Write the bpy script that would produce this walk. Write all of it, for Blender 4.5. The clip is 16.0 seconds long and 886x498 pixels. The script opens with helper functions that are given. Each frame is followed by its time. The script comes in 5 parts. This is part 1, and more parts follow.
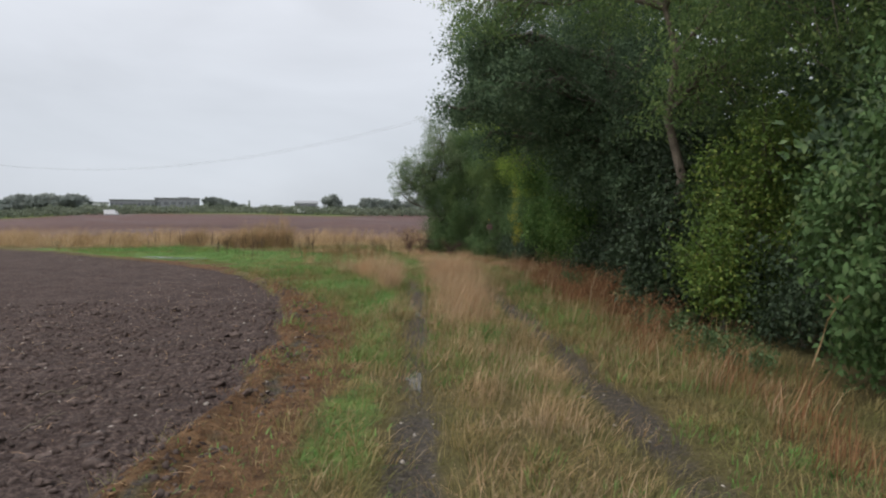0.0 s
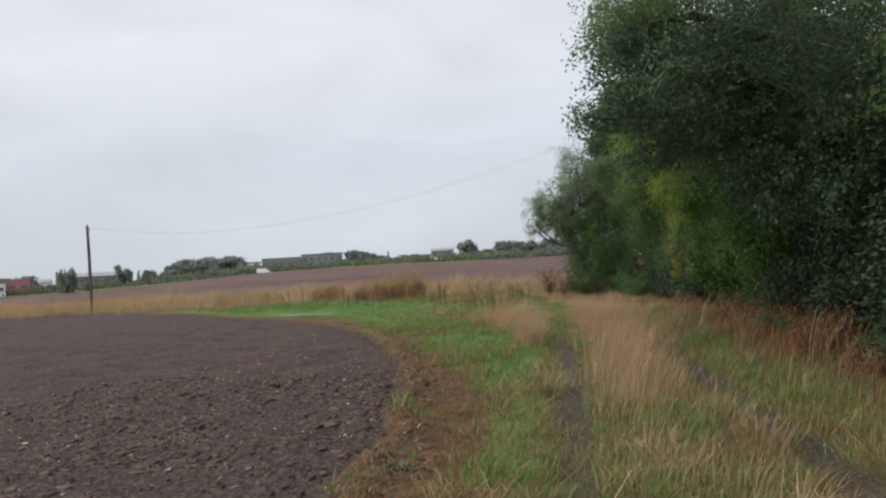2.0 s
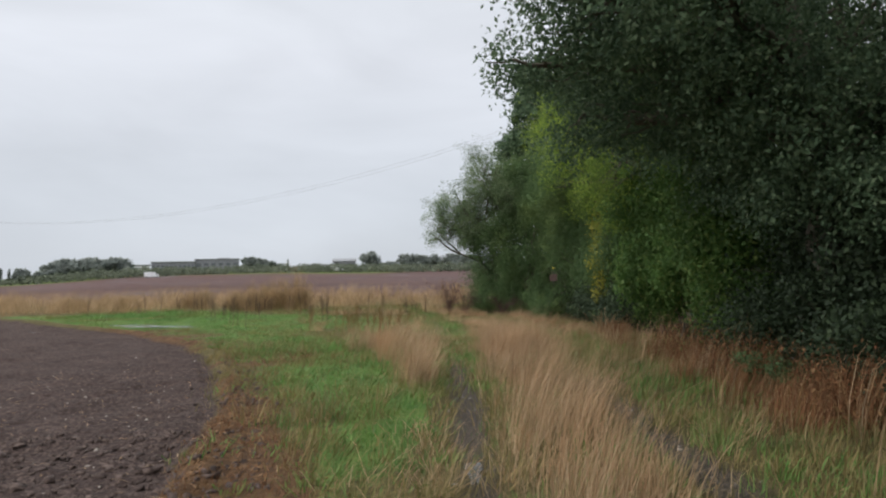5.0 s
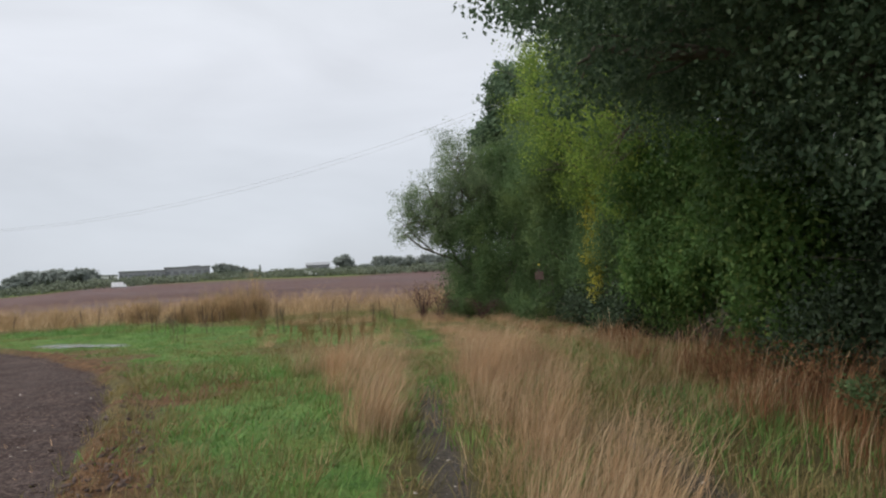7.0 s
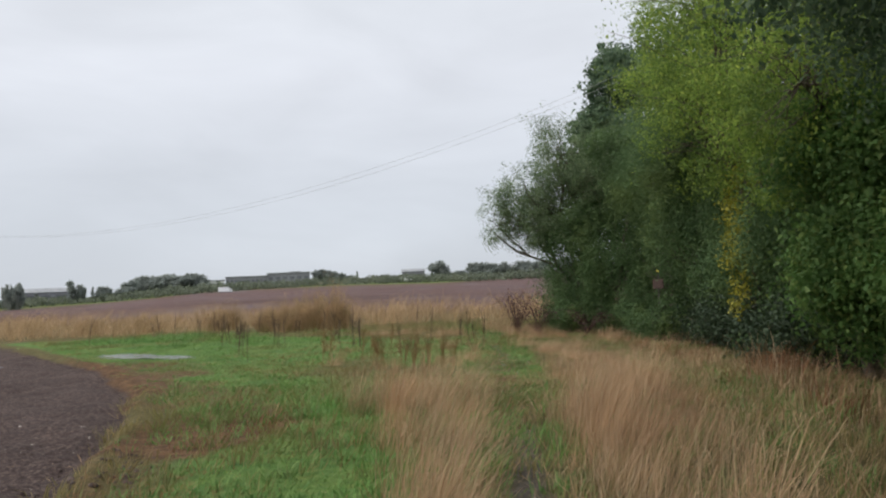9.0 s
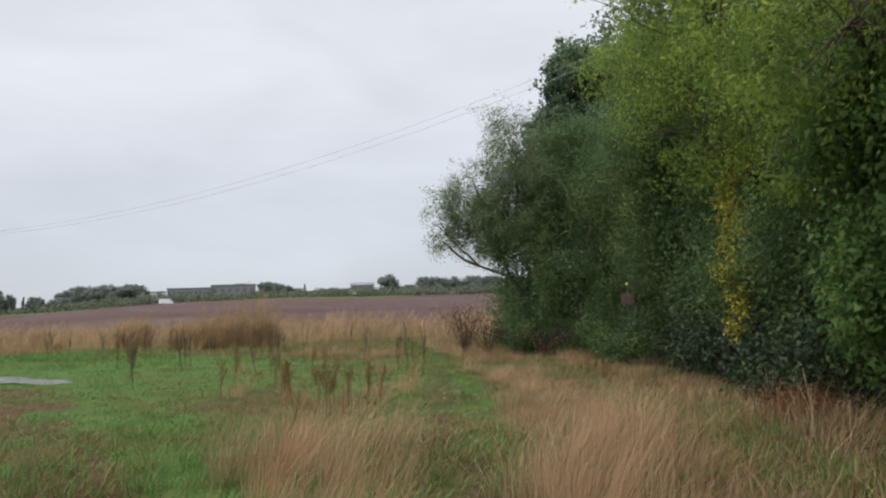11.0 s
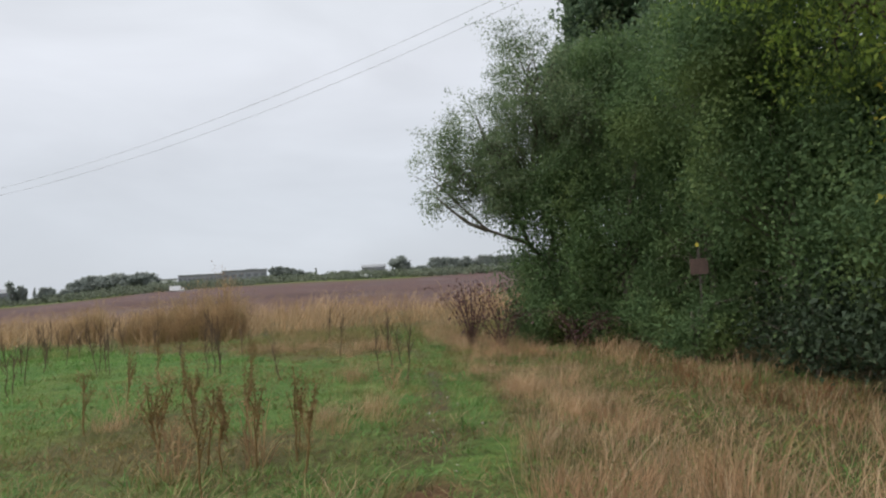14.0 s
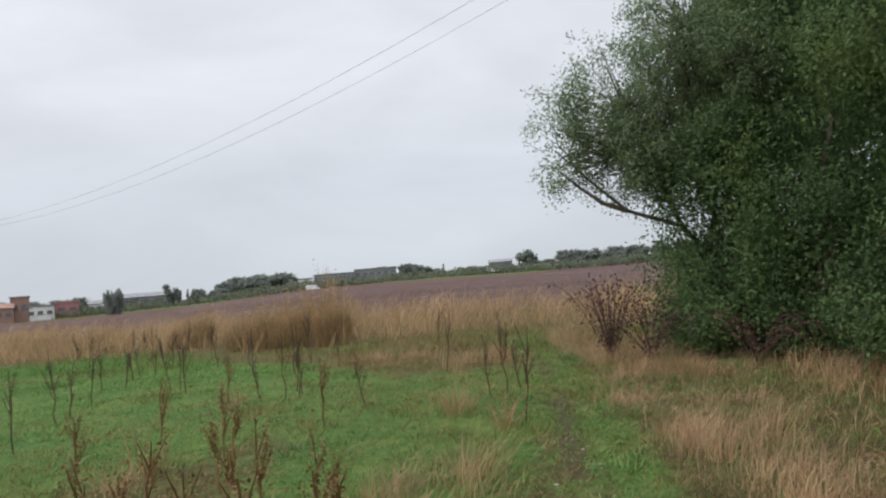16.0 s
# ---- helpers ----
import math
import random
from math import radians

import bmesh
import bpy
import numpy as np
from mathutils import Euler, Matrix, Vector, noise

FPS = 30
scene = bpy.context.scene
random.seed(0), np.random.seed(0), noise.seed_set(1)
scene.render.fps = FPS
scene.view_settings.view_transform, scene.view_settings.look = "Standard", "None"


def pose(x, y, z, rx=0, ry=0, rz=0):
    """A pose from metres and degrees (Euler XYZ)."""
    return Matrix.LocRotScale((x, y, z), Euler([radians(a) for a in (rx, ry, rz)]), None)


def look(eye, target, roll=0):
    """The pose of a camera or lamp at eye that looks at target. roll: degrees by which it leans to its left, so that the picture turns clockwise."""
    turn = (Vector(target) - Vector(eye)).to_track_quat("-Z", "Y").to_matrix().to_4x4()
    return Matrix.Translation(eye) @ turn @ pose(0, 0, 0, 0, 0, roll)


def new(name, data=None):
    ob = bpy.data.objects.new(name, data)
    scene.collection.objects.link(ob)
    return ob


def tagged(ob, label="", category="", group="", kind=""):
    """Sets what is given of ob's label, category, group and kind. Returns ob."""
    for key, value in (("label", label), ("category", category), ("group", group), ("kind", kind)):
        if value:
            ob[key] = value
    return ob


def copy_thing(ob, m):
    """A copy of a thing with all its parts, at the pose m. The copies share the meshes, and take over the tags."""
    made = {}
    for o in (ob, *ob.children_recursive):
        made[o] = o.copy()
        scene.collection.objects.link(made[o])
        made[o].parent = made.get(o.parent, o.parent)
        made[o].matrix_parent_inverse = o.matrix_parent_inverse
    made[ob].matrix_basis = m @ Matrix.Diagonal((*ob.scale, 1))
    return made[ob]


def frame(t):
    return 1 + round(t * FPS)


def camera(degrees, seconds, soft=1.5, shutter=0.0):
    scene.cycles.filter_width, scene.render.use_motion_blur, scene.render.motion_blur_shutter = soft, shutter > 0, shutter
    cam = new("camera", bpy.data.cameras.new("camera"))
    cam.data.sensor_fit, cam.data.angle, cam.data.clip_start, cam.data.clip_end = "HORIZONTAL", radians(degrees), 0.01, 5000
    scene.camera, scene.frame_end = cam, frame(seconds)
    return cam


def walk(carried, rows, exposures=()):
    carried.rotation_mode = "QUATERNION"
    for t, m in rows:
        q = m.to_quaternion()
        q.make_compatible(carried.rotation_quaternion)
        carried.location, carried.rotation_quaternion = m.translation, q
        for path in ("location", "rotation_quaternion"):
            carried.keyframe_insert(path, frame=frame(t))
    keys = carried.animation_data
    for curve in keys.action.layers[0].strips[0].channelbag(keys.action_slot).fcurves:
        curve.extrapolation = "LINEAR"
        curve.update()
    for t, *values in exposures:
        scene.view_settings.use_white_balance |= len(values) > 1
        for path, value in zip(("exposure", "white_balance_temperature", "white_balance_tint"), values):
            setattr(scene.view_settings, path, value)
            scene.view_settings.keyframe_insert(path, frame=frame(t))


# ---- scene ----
cam = camera(64.7, 16.0, soft=2.2)
METRES, EYE, TILT, LEAN, TURN = 21.0, 1.5, -2.2, 0.0, 0.0
ROWS = [
    (0.0, 0.0, 0.0, 0.0, 0.0, 0.0, -0.0),
    (0.5, -0.0036, 0.0318, 0.0015, 1.43, 1.61, 1.18),
    (1.0, -0.0052, 0.063, 0.0039, 3.62, 4.13, 1.83),
    (1.5, -0.0091, 0.0927, 0.0037, 6.54, 3.3, 3.09),
    (2.0, -0.0096, 0.1238, 0.0046, 11.27, 3.8, 3.16),
    (2.5, -0.0128, 0.1535, 0.0044, 12.71, 4.99, 3.15),
    (3.0, -0.0128, 0.1838, 0.0054, 12.5, 5.38, 3.68),
    (3.5, -0.0161, 0.213, 0.0045, 10.98, 3.53, 3.28),
    (4.0, -0.0157, 0.2453, 0.0051, 8.97, 3.52, 2.68),
    (4.5, -0.0173, 0.2773, 0.0057, 5.17, 4.66, 1.29),
    (5.0, -0.0155, 0.3065, 0.0064, 3.26, 4.56, 1.24),
    (7.5, -0.0179, 0.468, 0.0137, 1.24, 4.52, 3.17),
    (8.0, -0.0207, 0.4998, 0.015, 5.22, 4.61, 3.06),
    (8.5, -0.0216, 0.5328, 0.0169, 9.09, 5.01, 2.39),
    (11.0, -0.0262, 0.6846, 0.0215, 4.97, 6.48, 1.94),
    (11.5, -0.0248, 0.7189, 0.0223, 1.53, 5.54, 2.27),
    (12.0, -0.0261, 0.7527, 0.023, 1.58, 6.5, 2.52),
    (12.5, -0.027, 0.7869, 0.0255, 2.31, 8.16, 3.18),
    (13.0, -0.0291, 0.817, 0.0234, 2.8, 7.51, 2.69),
    (13.5, -0.0285, 0.8459, 0.0239, 3.96, 6.46, 2.7),
    (14.0, -0.0301, 0.8797, 0.0247, 6.1, 4.94, 3.33),
    (14.5, -0.0314, 0.9088, 0.0264, 11.2, 4.48, 4.24),
    (15.0, -0.0362, 0.9412, 0.0273, 14.21, 4.71, 4.21),
    (15.5, -0.0396, 0.967, 0.0296, 17.04, 4.9, 4.5),
    (16.0, -0.0422, 0.9966, 0.0309, 16.59, 5.19, 4.2),
]
walk(cam, [(t, pose(0, 0, EYE, TILT, LEAN, TURN) @ pose(METRES * x, METRES * y, METRES * z, 90 + pitch, roll, yaw)) for t, x, y, z, yaw, pitch, roll in ROWS])

# ---- world and light: a rainy, fully overcast day ----
scene.view_settings.exposure = 0.0
world = bpy.data.worlds.new("overcast_sky")
scene.world = world
world.use_nodes = True
wn, wl = world.node_tree.nodes, world.node_tree.links
wn.clear()
w_out = wn.new("ShaderNodeOutputWorld")
w_bg = wn.new("ShaderNodeBackground")
w_sky = wn.new("ShaderNodeTexSky")
w_sky.sky_type = 'NISHITA'
w_sky.sun_disc = False
w_sky.sun_elevation = radians(35)
w_sky.sun_rotation = radians(200)
w_tc = wn.new("ShaderNodeTexCoord")
w_sep = wn.new("ShaderNodeSeparateXYZ")
wl.new(w_tc.outputs["Generated"], w_sep.inputs[0])
# cloud deck: even near the horizon, brighter towards the zenith
w_grad = wn.new("ShaderNodeValToRGB")
wl.new(w_sep.outputs["Z"], w_grad.inputs[0])
ramp = w_grad.color_ramp
ramp.elements[0].position, ramp.elements[0].color = 0.0, (0.61, 0.65, 0.715, 1)
ramp.elements[1].position, ramp.elements[1].color = 1.0, (1.75, 1.80, 1.90, 1)
for p_, c_ in ((0.12, (0.68, 0.72, 0.785, 1)), (0.30, (0.78, 0.81, 0.875, 1)), (0.48, (0.86, 0.90, 0.96, 1)), (0.75, (1.45, 1.5, 1.6, 1))):
    e_ = ramp.elements.new(p_)
    e_.color = c_
w_map = wn.new("ShaderNodeMapping")
w_map.inputs["Scale"].default_value = (1.0, 1.0, 3.2)
wl.new(w_tc.outputs["Generated"], w_map.inputs[0])
w_no = wn.new("ShaderNodeTexNoise")
w_no.inputs["Scale"].default_value = 2.6
w_no.inputs["Detail"].default_value = 5
w_no.inputs["Roughness"].default_value = 0.5
w_no.inputs["Distortion"].default_value = 0.4
wl.new(w_map.outputs[0], w_no.inputs["Vector"])
w_mr = wn.new("ShaderNodeMapRange")
for k_, v_ in (("From Min", 0.3), ("From Max", 0.7), ("To Min", 0.91), ("To Max", 1.08)):
    w_mr.inputs[k_].default_value = v_
wl.new(w_no.outputs[0], w_mr.inputs[0])
w_mul = wn.new("ShaderNodeVectorMath")
w_mul.operation = 'SCALE'
wl.new(w_grad.outputs[0], w_mul.inputs[0])
wl.new(w_mr.outputs[0], w_mul.inputs["Scale"])
w_skys = wn.new("ShaderNodeVectorMath")
w_skys.operation = 'SCALE'
w_skys.inputs["Scale"].default_value = 0.1
wl.new(w_sky.outputs[0], w_skys.inputs[0])
w_mix = wn.new("ShaderNodeMix")
w_mix.data_type = 'RGBA'
w_mix.inputs[0].default_value = 0.95
wl.new(w_skys.outputs[0], w_mix.inputs[6])
wl.new(w_mul.outputs[0], w_mix.inputs[7])
wl.new(w_mix.outputs[2], w_bg.inputs[0])
wl.new(w_bg.outputs[0], w_out.inputs[0])
w_bg.inputs[1].default_value = 1.0

sun_data = bpy.data.lights.new("sun", 'SUN')
sun_data.energy, sun_data.angle, sun_data.color = 2.4, radians(75), (1.0, 0.97, 0.93)
sun = new("sun", sun_data)
sun.matrix_world = look((0, 0, 42), (32, 20, 0))

# ---- helpers of this scene ----
rng = np.random.default_rng(7)


def mesh_from(name, verts, faces, mats):
    """A mesh from arrays; faces is an (n, 3) or (n, 4) array or a list of such arrays."""
    me = bpy.data.meshes.new(name)
    groups = faces if isinstance(faces, list) else [faces]
    groups = [np.asarray(g, dtype=np.int32) for g in groups if len(g)]
    verts = np.asarray(verts, dtype=np.float32)
    loops = np.concatenate([g.ravel() for g in groups])
    totals = np.concatenate([np.full(len(g), g.shape[1], dtype=np.int32) for g in groups])
    starts = np.concatenate([[0], np.cumsum(totals)[:-1]]).astype(np.int32)
    me.vertices.add(len(verts))
    me.vertices.foreach_set("co", verts.ravel())
    me.loops.add(len(loops))
    me.loops.foreach_set("vertex_index", loops)
    me.polygons.add(len(totals))
    me.polygons.foreach_set("loop_start", starts)
    me.polygons.foreach_set("loop_total", totals)
    me.update(calc_edges=True)
    for m_ in (mats if isinstance(mats, (list, tuple)) else [mats]):
        me.materials.append(m_)
    return me


def smooth(me):
    me.polygons.foreach_set("use_smooth", np.ones(len(me.polygons), dtype=bool))
    return me


def piece(name, me, parent, label=""):
    ob = new(name, me)
    ob.parent = parent
    if label:
        ob["label"] = label
    return ob


def part(name, bm, material, parent, label=""):
    me = bpy.data.meshes.new(name)
    bm.to_mesh(me)
    bm.free()
    me.materials.append(material)
    return piece(name, me, parent, label)


def hash2(ix, iy, seed):
    h = (ix.astype(np.int64) * 374761393 + iy.astype(np.int64) * 668265263 + seed * 1442695041) & 0x7fffffff
    h = ((h ^ (h >> 13)) * 1274126177) & 0x7fffffff
    h = (h ^ (h >> 16)) & 0xffff
    return h / 65535.0


def vnoise(x, y, seed=0):
    """Smooth value noise, 0 to 1, with cells of one unit."""
    x0, y0 = np.floor(x), np.floor(y)
    fx, fy = x - x0, y - y0
    fx, fy = fx * fx * (3 - 2 * fx), fy * fy * (3 - 2 * fy)
    a, b = hash2(x0, y0, seed), hash2(x0 + 1, y0, seed)
    c, d = hash2(x0, y0 + 1, seed), hash2(x0 + 1, y0 + 1, seed)
    return (a * (1 - fx) + b * fx) * (1 - fy) + (c * (1 - fx) + d * fx) * fy


def fbm(x, y, seed=0, octaves=3):
    s, amp, tot = 0, 1.0, 0
    for i in range(octaves):
        s = s + amp * vnoise(x * 2 ** i, y * 2 ** i, seed + i * 17)
        tot += amp
        amp *= 0.5
    return s / tot


def step(a, b, v):
    k = np.clip((v - a) / (b - a), 0, 1)
    return k * k * (3 - 2 * k)


# ---- plan: field edge, wheel ruts, hedge ----
EDGE_Y = (-60, 4, 6.2, 8.8, 11.1, 13.9, 15.4, 19.5, 22.5, 25.8, 32.5, 35.8, 43.8, 140)
EDGE_X = (-1.9, -1.95, -1.95, -2.15, -2.5, -3.3, -3.8, -5.5, -7.5, -10.4, -18.2, -22.6, -37.0, -230)
RUT_Y = (-60, 3.8, 6.4, 11.1, 14, 17, 22, 26, 29.5, 32.5, 36, 40)
RUT_L = (0.3, -0.14, -0.26, -0.42, -0.5, -0.72, -0.9, -1.35, -1.95, -2.65, -4.0, -6.5)
RUT_R = (2.2, 1.55, 1.42, 1.2, 1.1, 1.0, 0.7, 0.3, -0.3, -1.0, -2.4, -5.0)


def edge_x(y):
    return np.interp(y, EDGE_Y, EDGE_X)


def rut_l(y):
    return np.interp(y, RUT_Y, RUT_L)


def rut_r(y):
    return np.interp(y, RUT_Y, RUT_R)


def base_z(x, y):
    """The lie of the land: level by the path, rising gently to the far tree line."""
    d = np.sqrt(np.maximum(y - 25, 0) ** 2 + np.maximum(-x - 25, 0) ** 2 * (y > -40))
    bearing = np.degrees(np.arctan2(-x, np.maximum(y - 8, 0.01)))
    rise = np.interp(bearing, (-20, 2, 9, 17, 28, 36, 44, 90), (0.6, 0.6, 0.76, 0.93, 0.82, 0.25, 0.14, 0.1))
    return 0.012 * np.minimum(d, 30) + 0.0165 * rise * np.clip(d - 30, 0, 250) + 0.085 * np.clip(d - 280, 0, 42)


def covers(x, y):
    """Weights of field, rut, green turf and dead orange verge at a place."""
    e = edge_x(y) + 0.35 * (fbm(x * 0.9, y * 0.9, 3) - 0.5)
    slope = np.clip(np.abs(np.gradient(np.asarray(EDGE_X), np.asarray(EDGE_Y)))[np.searchsorted(EDGE_Y, np.clip(y, -59, 139)) - 1], 0, 3)
    d = (x - e) / np.sqrt(1 + slope ** 2)
    field = step(0.12, -0.12, d)
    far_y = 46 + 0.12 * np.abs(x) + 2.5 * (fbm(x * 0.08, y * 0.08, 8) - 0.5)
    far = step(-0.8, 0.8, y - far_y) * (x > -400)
    wob = 0.18 * (fbm(y * 0.7, x * 0 + 3.1, 5) - 0.5)
    r1 = np.exp(-((x - rut_l(y) - wob) / 0.2) ** 2)
    r2 = np.exp(-((x - rut_r(y) - wob) / 0.24) ** 2) * step(19, 12, y)
    patch = 0.6 + 0.4 * step(0.35, 0.6, fbm(x * 1.3, y * 0.6, 11))
    rut = np.maximum(r1 * step(24, 14, y) * patch, r2 * patch)
    worn = 0.5 * np.exp(-((x - rut_l(y) + 0.18 - wob) / 0.17) ** 2) * step(22, 25, y) * step(38, 35, y) * step(0.3, 0.5, fbm(x * 2.1, y * 1.3, 13))
    rut = np.maximum(rut, worn)
    cross = np.exp(-((y - 38.2 - 0.05 * (x + 5)) / 0.35) ** 2) * step(-13, -10, x) * step(0, -3, x)
    rut = np.maximum(rut, 0.8 * cross)
    wig = 0.4 + 0.5 * (fbm(y * 1.3, y * 0 + 7.7, 15) - 0.5) + 0.25 * (fbm(x * 3, y * 3, 35) - 0.5)
    torn = 0.85 * np.exp(-((d - wig) / 0.065) ** 2) * step(15, 10, y) * step(0.42, 0.58, fbm(x * 1.5, y * 1.5, 17))
    rut = np.maximum(rut, torn)
    wide = 1.2 - 0.6 * step(9, 16, y)
    bare = np.exp(-((x + 1.25) / 0.3) ** 2 - ((y - 22.4) / 1.1) ** 2) * (0.5 + fbm(x * 3, y * 3, 19))
    verge = step(wide + 0.25, wide - 0.35, d) * step(-0.1, 0.1, d) * step(21, 12, y)
    verge = np.maximum(verge, 0.95 * step(1.5, 0.7, np.abs(d - 0.75)) * step(15.5, 18, y) * step(30, 25, y) * step(0.25, 0.5, fbm(x * 0.7, y * 0.7, 25)))
    verge = np.maximum(verge, np.clip(bare, 0, 1))
    strip = step(0.55, 0.25, np.abs(x - rut_l(y) + 0.85)) * step(10, 12.5, y) * step(20, 17, y)
    y_end = 31.2 + 0.5 * np.clip(-x - 4.5, 0, 9) + 2.2 * (fbm(x * 0.5, y * 0.4, 27) - 0.5)
    meadow = step(0.3, 1.1, d) * step(12.5, 15.5, y) * step(y_end + 1.2, y_end - 1.2, y) * step(0.2, 0.7, rut_l(y) - x)
    spot = np.exp(-((x + 1.95) / 0.6) ** 2 - ((y - 17.0) / 1.2) ** 2) + np.exp(-((x + 4.4) / 0.8) ** 2 - ((y - 19.6) / 1.3) ** 2)
    meadow = meadow * np.clip(0.72 + 0.28 * step(-1.2, 1.2, y - 25.0 - 2.4 * step(-3, -4.8, x) - 2.0 * (fbm(x * 0.8, y * 0.8, 33) - 0.5)) + 0.5 * spot, 0, 1)
    moss = 0.7 * (0.3 + 0.9 * fbm(x * 1.5, y * 0.9, 29)) * step(0.75, 0.3, np.abs(x - rut_l(y))) * step(18, 22, y) * step(37, 34, y)
    meadow = np.maximum(meadow, moss)
    bank = step(291, 296, np.sqrt(x * x + (y - 25) ** 2)) * (y > 0)
    far = far * (1 - bank)
    field = field * step(150, 120, y)
    near = 0.68 * step(0.5, 0.1, np.abs(x - rut_l(y) + 0.52)) * step(12.5, 10, y) * step(0.22, 0.5, fbm(x * 1.5, y * 0.9, 23))
    green = np.clip(np.maximum(strip, meadow) * (0.15 + 0.35 * step(25, 27.5, y) + 1.45 * fbm(x * 0.45, y * 0.45, 21)), 0, 1)
    green = np.maximum(np.maximum(green, near), 0.28 * step(0.3, 0.7, fbm(x * 1.1, y * 0.8, 31)))
    green = np.maximum(green, 0.55 * bank)
    return np.maximum(field * (1 - bank), far), rut, green * (1 - rut), verge * (1 - rut) * (1 - near), d, np.maximum(far, bank)


def ground_z(x, y):
    x, y = np.asarray(x, dtype=float), np.asarray(y, dtype=float)
    field, rut, green, verge, d, far = covers(x, y)
    z = base_z(x, y) + 0.035 * (fbm(x * 0.8, y * 0.8, 41) - 0.5) - 0.05 * rut
    lump = 0.8 * (fbm(x * 2.6, y * 2.6, 51) - 0.5) + 0.9 * (0.13 - np.abs(fbm(x * 4.5, y * 4.5, 61) - 0.5))
    pc, ps = math.cos(radians(-27)), math.sin(radians(-27))
    u_, v_ = (x + 11.5) * pc + (y - 29.1) * ps, -(x + 11.5) * ps + (y - 29.1) * pc
    z = z - 0.075 * np.exp(-(u_ / 2.5) ** 2 - (v_ / 0.7) ** 2)
    z = z + field * (1 - far) * (0.15 * lump - 0.03)
    z = z + 0.07 * np.exp(-((d - 0.22) / 0.14) ** 2) * (0.4 + 1.2 * fbm(x * 2, y * 2, 71)) - 0.07 * np.exp(-((d + 0.05) / 0.1) ** 2) * fbm(x * 1.5, y * 1.5, 75)
    return z


# ---- materials ----
def material(name, roughness=0.8, spec=0.3):
    m = bpy.data.materials.new(name)
    m.use_nodes = True
    nt = m.node_tree
    b = nt.nodes["Principled BSDF"]
    b.inputs["Roughness"].default_value = roughness
    b.inputs["Specular IOR Level"].default_value = spec
    return m, nt, b


def noise_node(nt, scale, detail=4, rough=0.55):
    tc = nt.nodes.new("ShaderNodeTexCoord")
    n = nt.nodes.new("ShaderNodeTexNoise")
    n.inputs["Scale"].default_value, n.inputs["Detail"].default_value, n.inputs["Roughness"].default_value = scale, detail, rough
    nt.links.new(tc.outputs["Object"], n.inputs["Vector"])
    return n.outputs[0]


def ramp_node(nt, source, stops):
    r = nt.nodes.new("ShaderNodeValToRGB")
    els = r.color_ramp.elements
    els[0].position, els[0].color = stops[0][0], (*stops[0][1], 1)
    els[1].position, els[1].color = stops[-1][0], (*stops[-1][1], 1)
    for p, c in stops[1:-1]:
        els.new(p).color = (*c, 1)
    nt.links.new(source, r.inputs[0])
    return r.outputs[0]


def mix_node(nt, fac, a, b, blend='MIX'):
    m = nt.nodes.new("ShaderNodeMix")
    m.data_type, m.blend_type = 'RGBA', blend
    for v, k in ((fac, 0), (a, 6), (b, 7)):
        if hasattr(v, "is_linked"):
            nt.links.new(v, m.inputs[k])
        else:
            m.inputs[k].default_value = v if k == 0 else (*v, 1)
    return m.outputs[2]


def math_node(nt, op, a, b=0.0, clamp=False):
    m = nt.nodes.new("ShaderNodeMath")
    m.operation, m.use_clamp = op, clamp
    for v, k in ((a, 0), (b, 1)):
        if hasattr(v, "is_linked"):
            nt.links.new(v, m.inputs[k])
        else:
            m.inputs[k].default_value = v
    return m.outputs[0]


def bump(nt, b, height, strength, distance):
    n = nt.nodes.new("ShaderNodeBump")
    n.inputs["Strength"].default_value, n.inputs["Distance"].default_value = strength, distance
    nt.links.new(height, n.inputs["Height"])
    nt.links.new(n.outputs[0], b.inputs["Normal"])


def plant(name, stops, rough=0.6, through_light=0.25, spec=0.25, patch=None, patch_scale=0.8):
    """Leaf or blade material: a colour of its own for each leaf, slow patches, some light let through."""
    m, nt, b = material(name, rough, spec)
    g = nt.nodes.new("ShaderNodeNewGeometry")
    col = ramp_node(nt, g.outputs["Random Per Island"], stops)
    slow = noise_node(nt, patch_scale, 3)
    if patch:
        k = nt.nodes.new("ShaderNodeMapRange")
        for key, v in (("From Min", 0.48), ("From Max", 0.68), ("To Min", 0.0), ("To Max", 0.75)):
            k.inputs[key].default_value = v
        nt.links.new(slow, k.inputs[0])
        col = mix_node(nt, k.outputs[0], col, patch)
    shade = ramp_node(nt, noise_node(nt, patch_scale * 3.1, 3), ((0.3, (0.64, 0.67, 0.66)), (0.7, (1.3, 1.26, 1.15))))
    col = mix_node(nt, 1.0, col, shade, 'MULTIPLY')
    nt.links.new(col, b.inputs["Base Color"])
    tr = nt.nodes.new("ShaderNodeBsdfTranslucent")
    nt.links.new(col, tr.inputs[0])
    mx = nt.nodes.new("ShaderNodeMixShader")
    mx.inputs[0].default_value = through_light
    nt.links.new(b.outputs[0], mx.inputs[1])
    nt.links.new(tr.outputs[0], mx.inputs[2])
    nt.links.new(mx.outputs[0], nt.nodes["Material Output"].inputs[0])
    return m


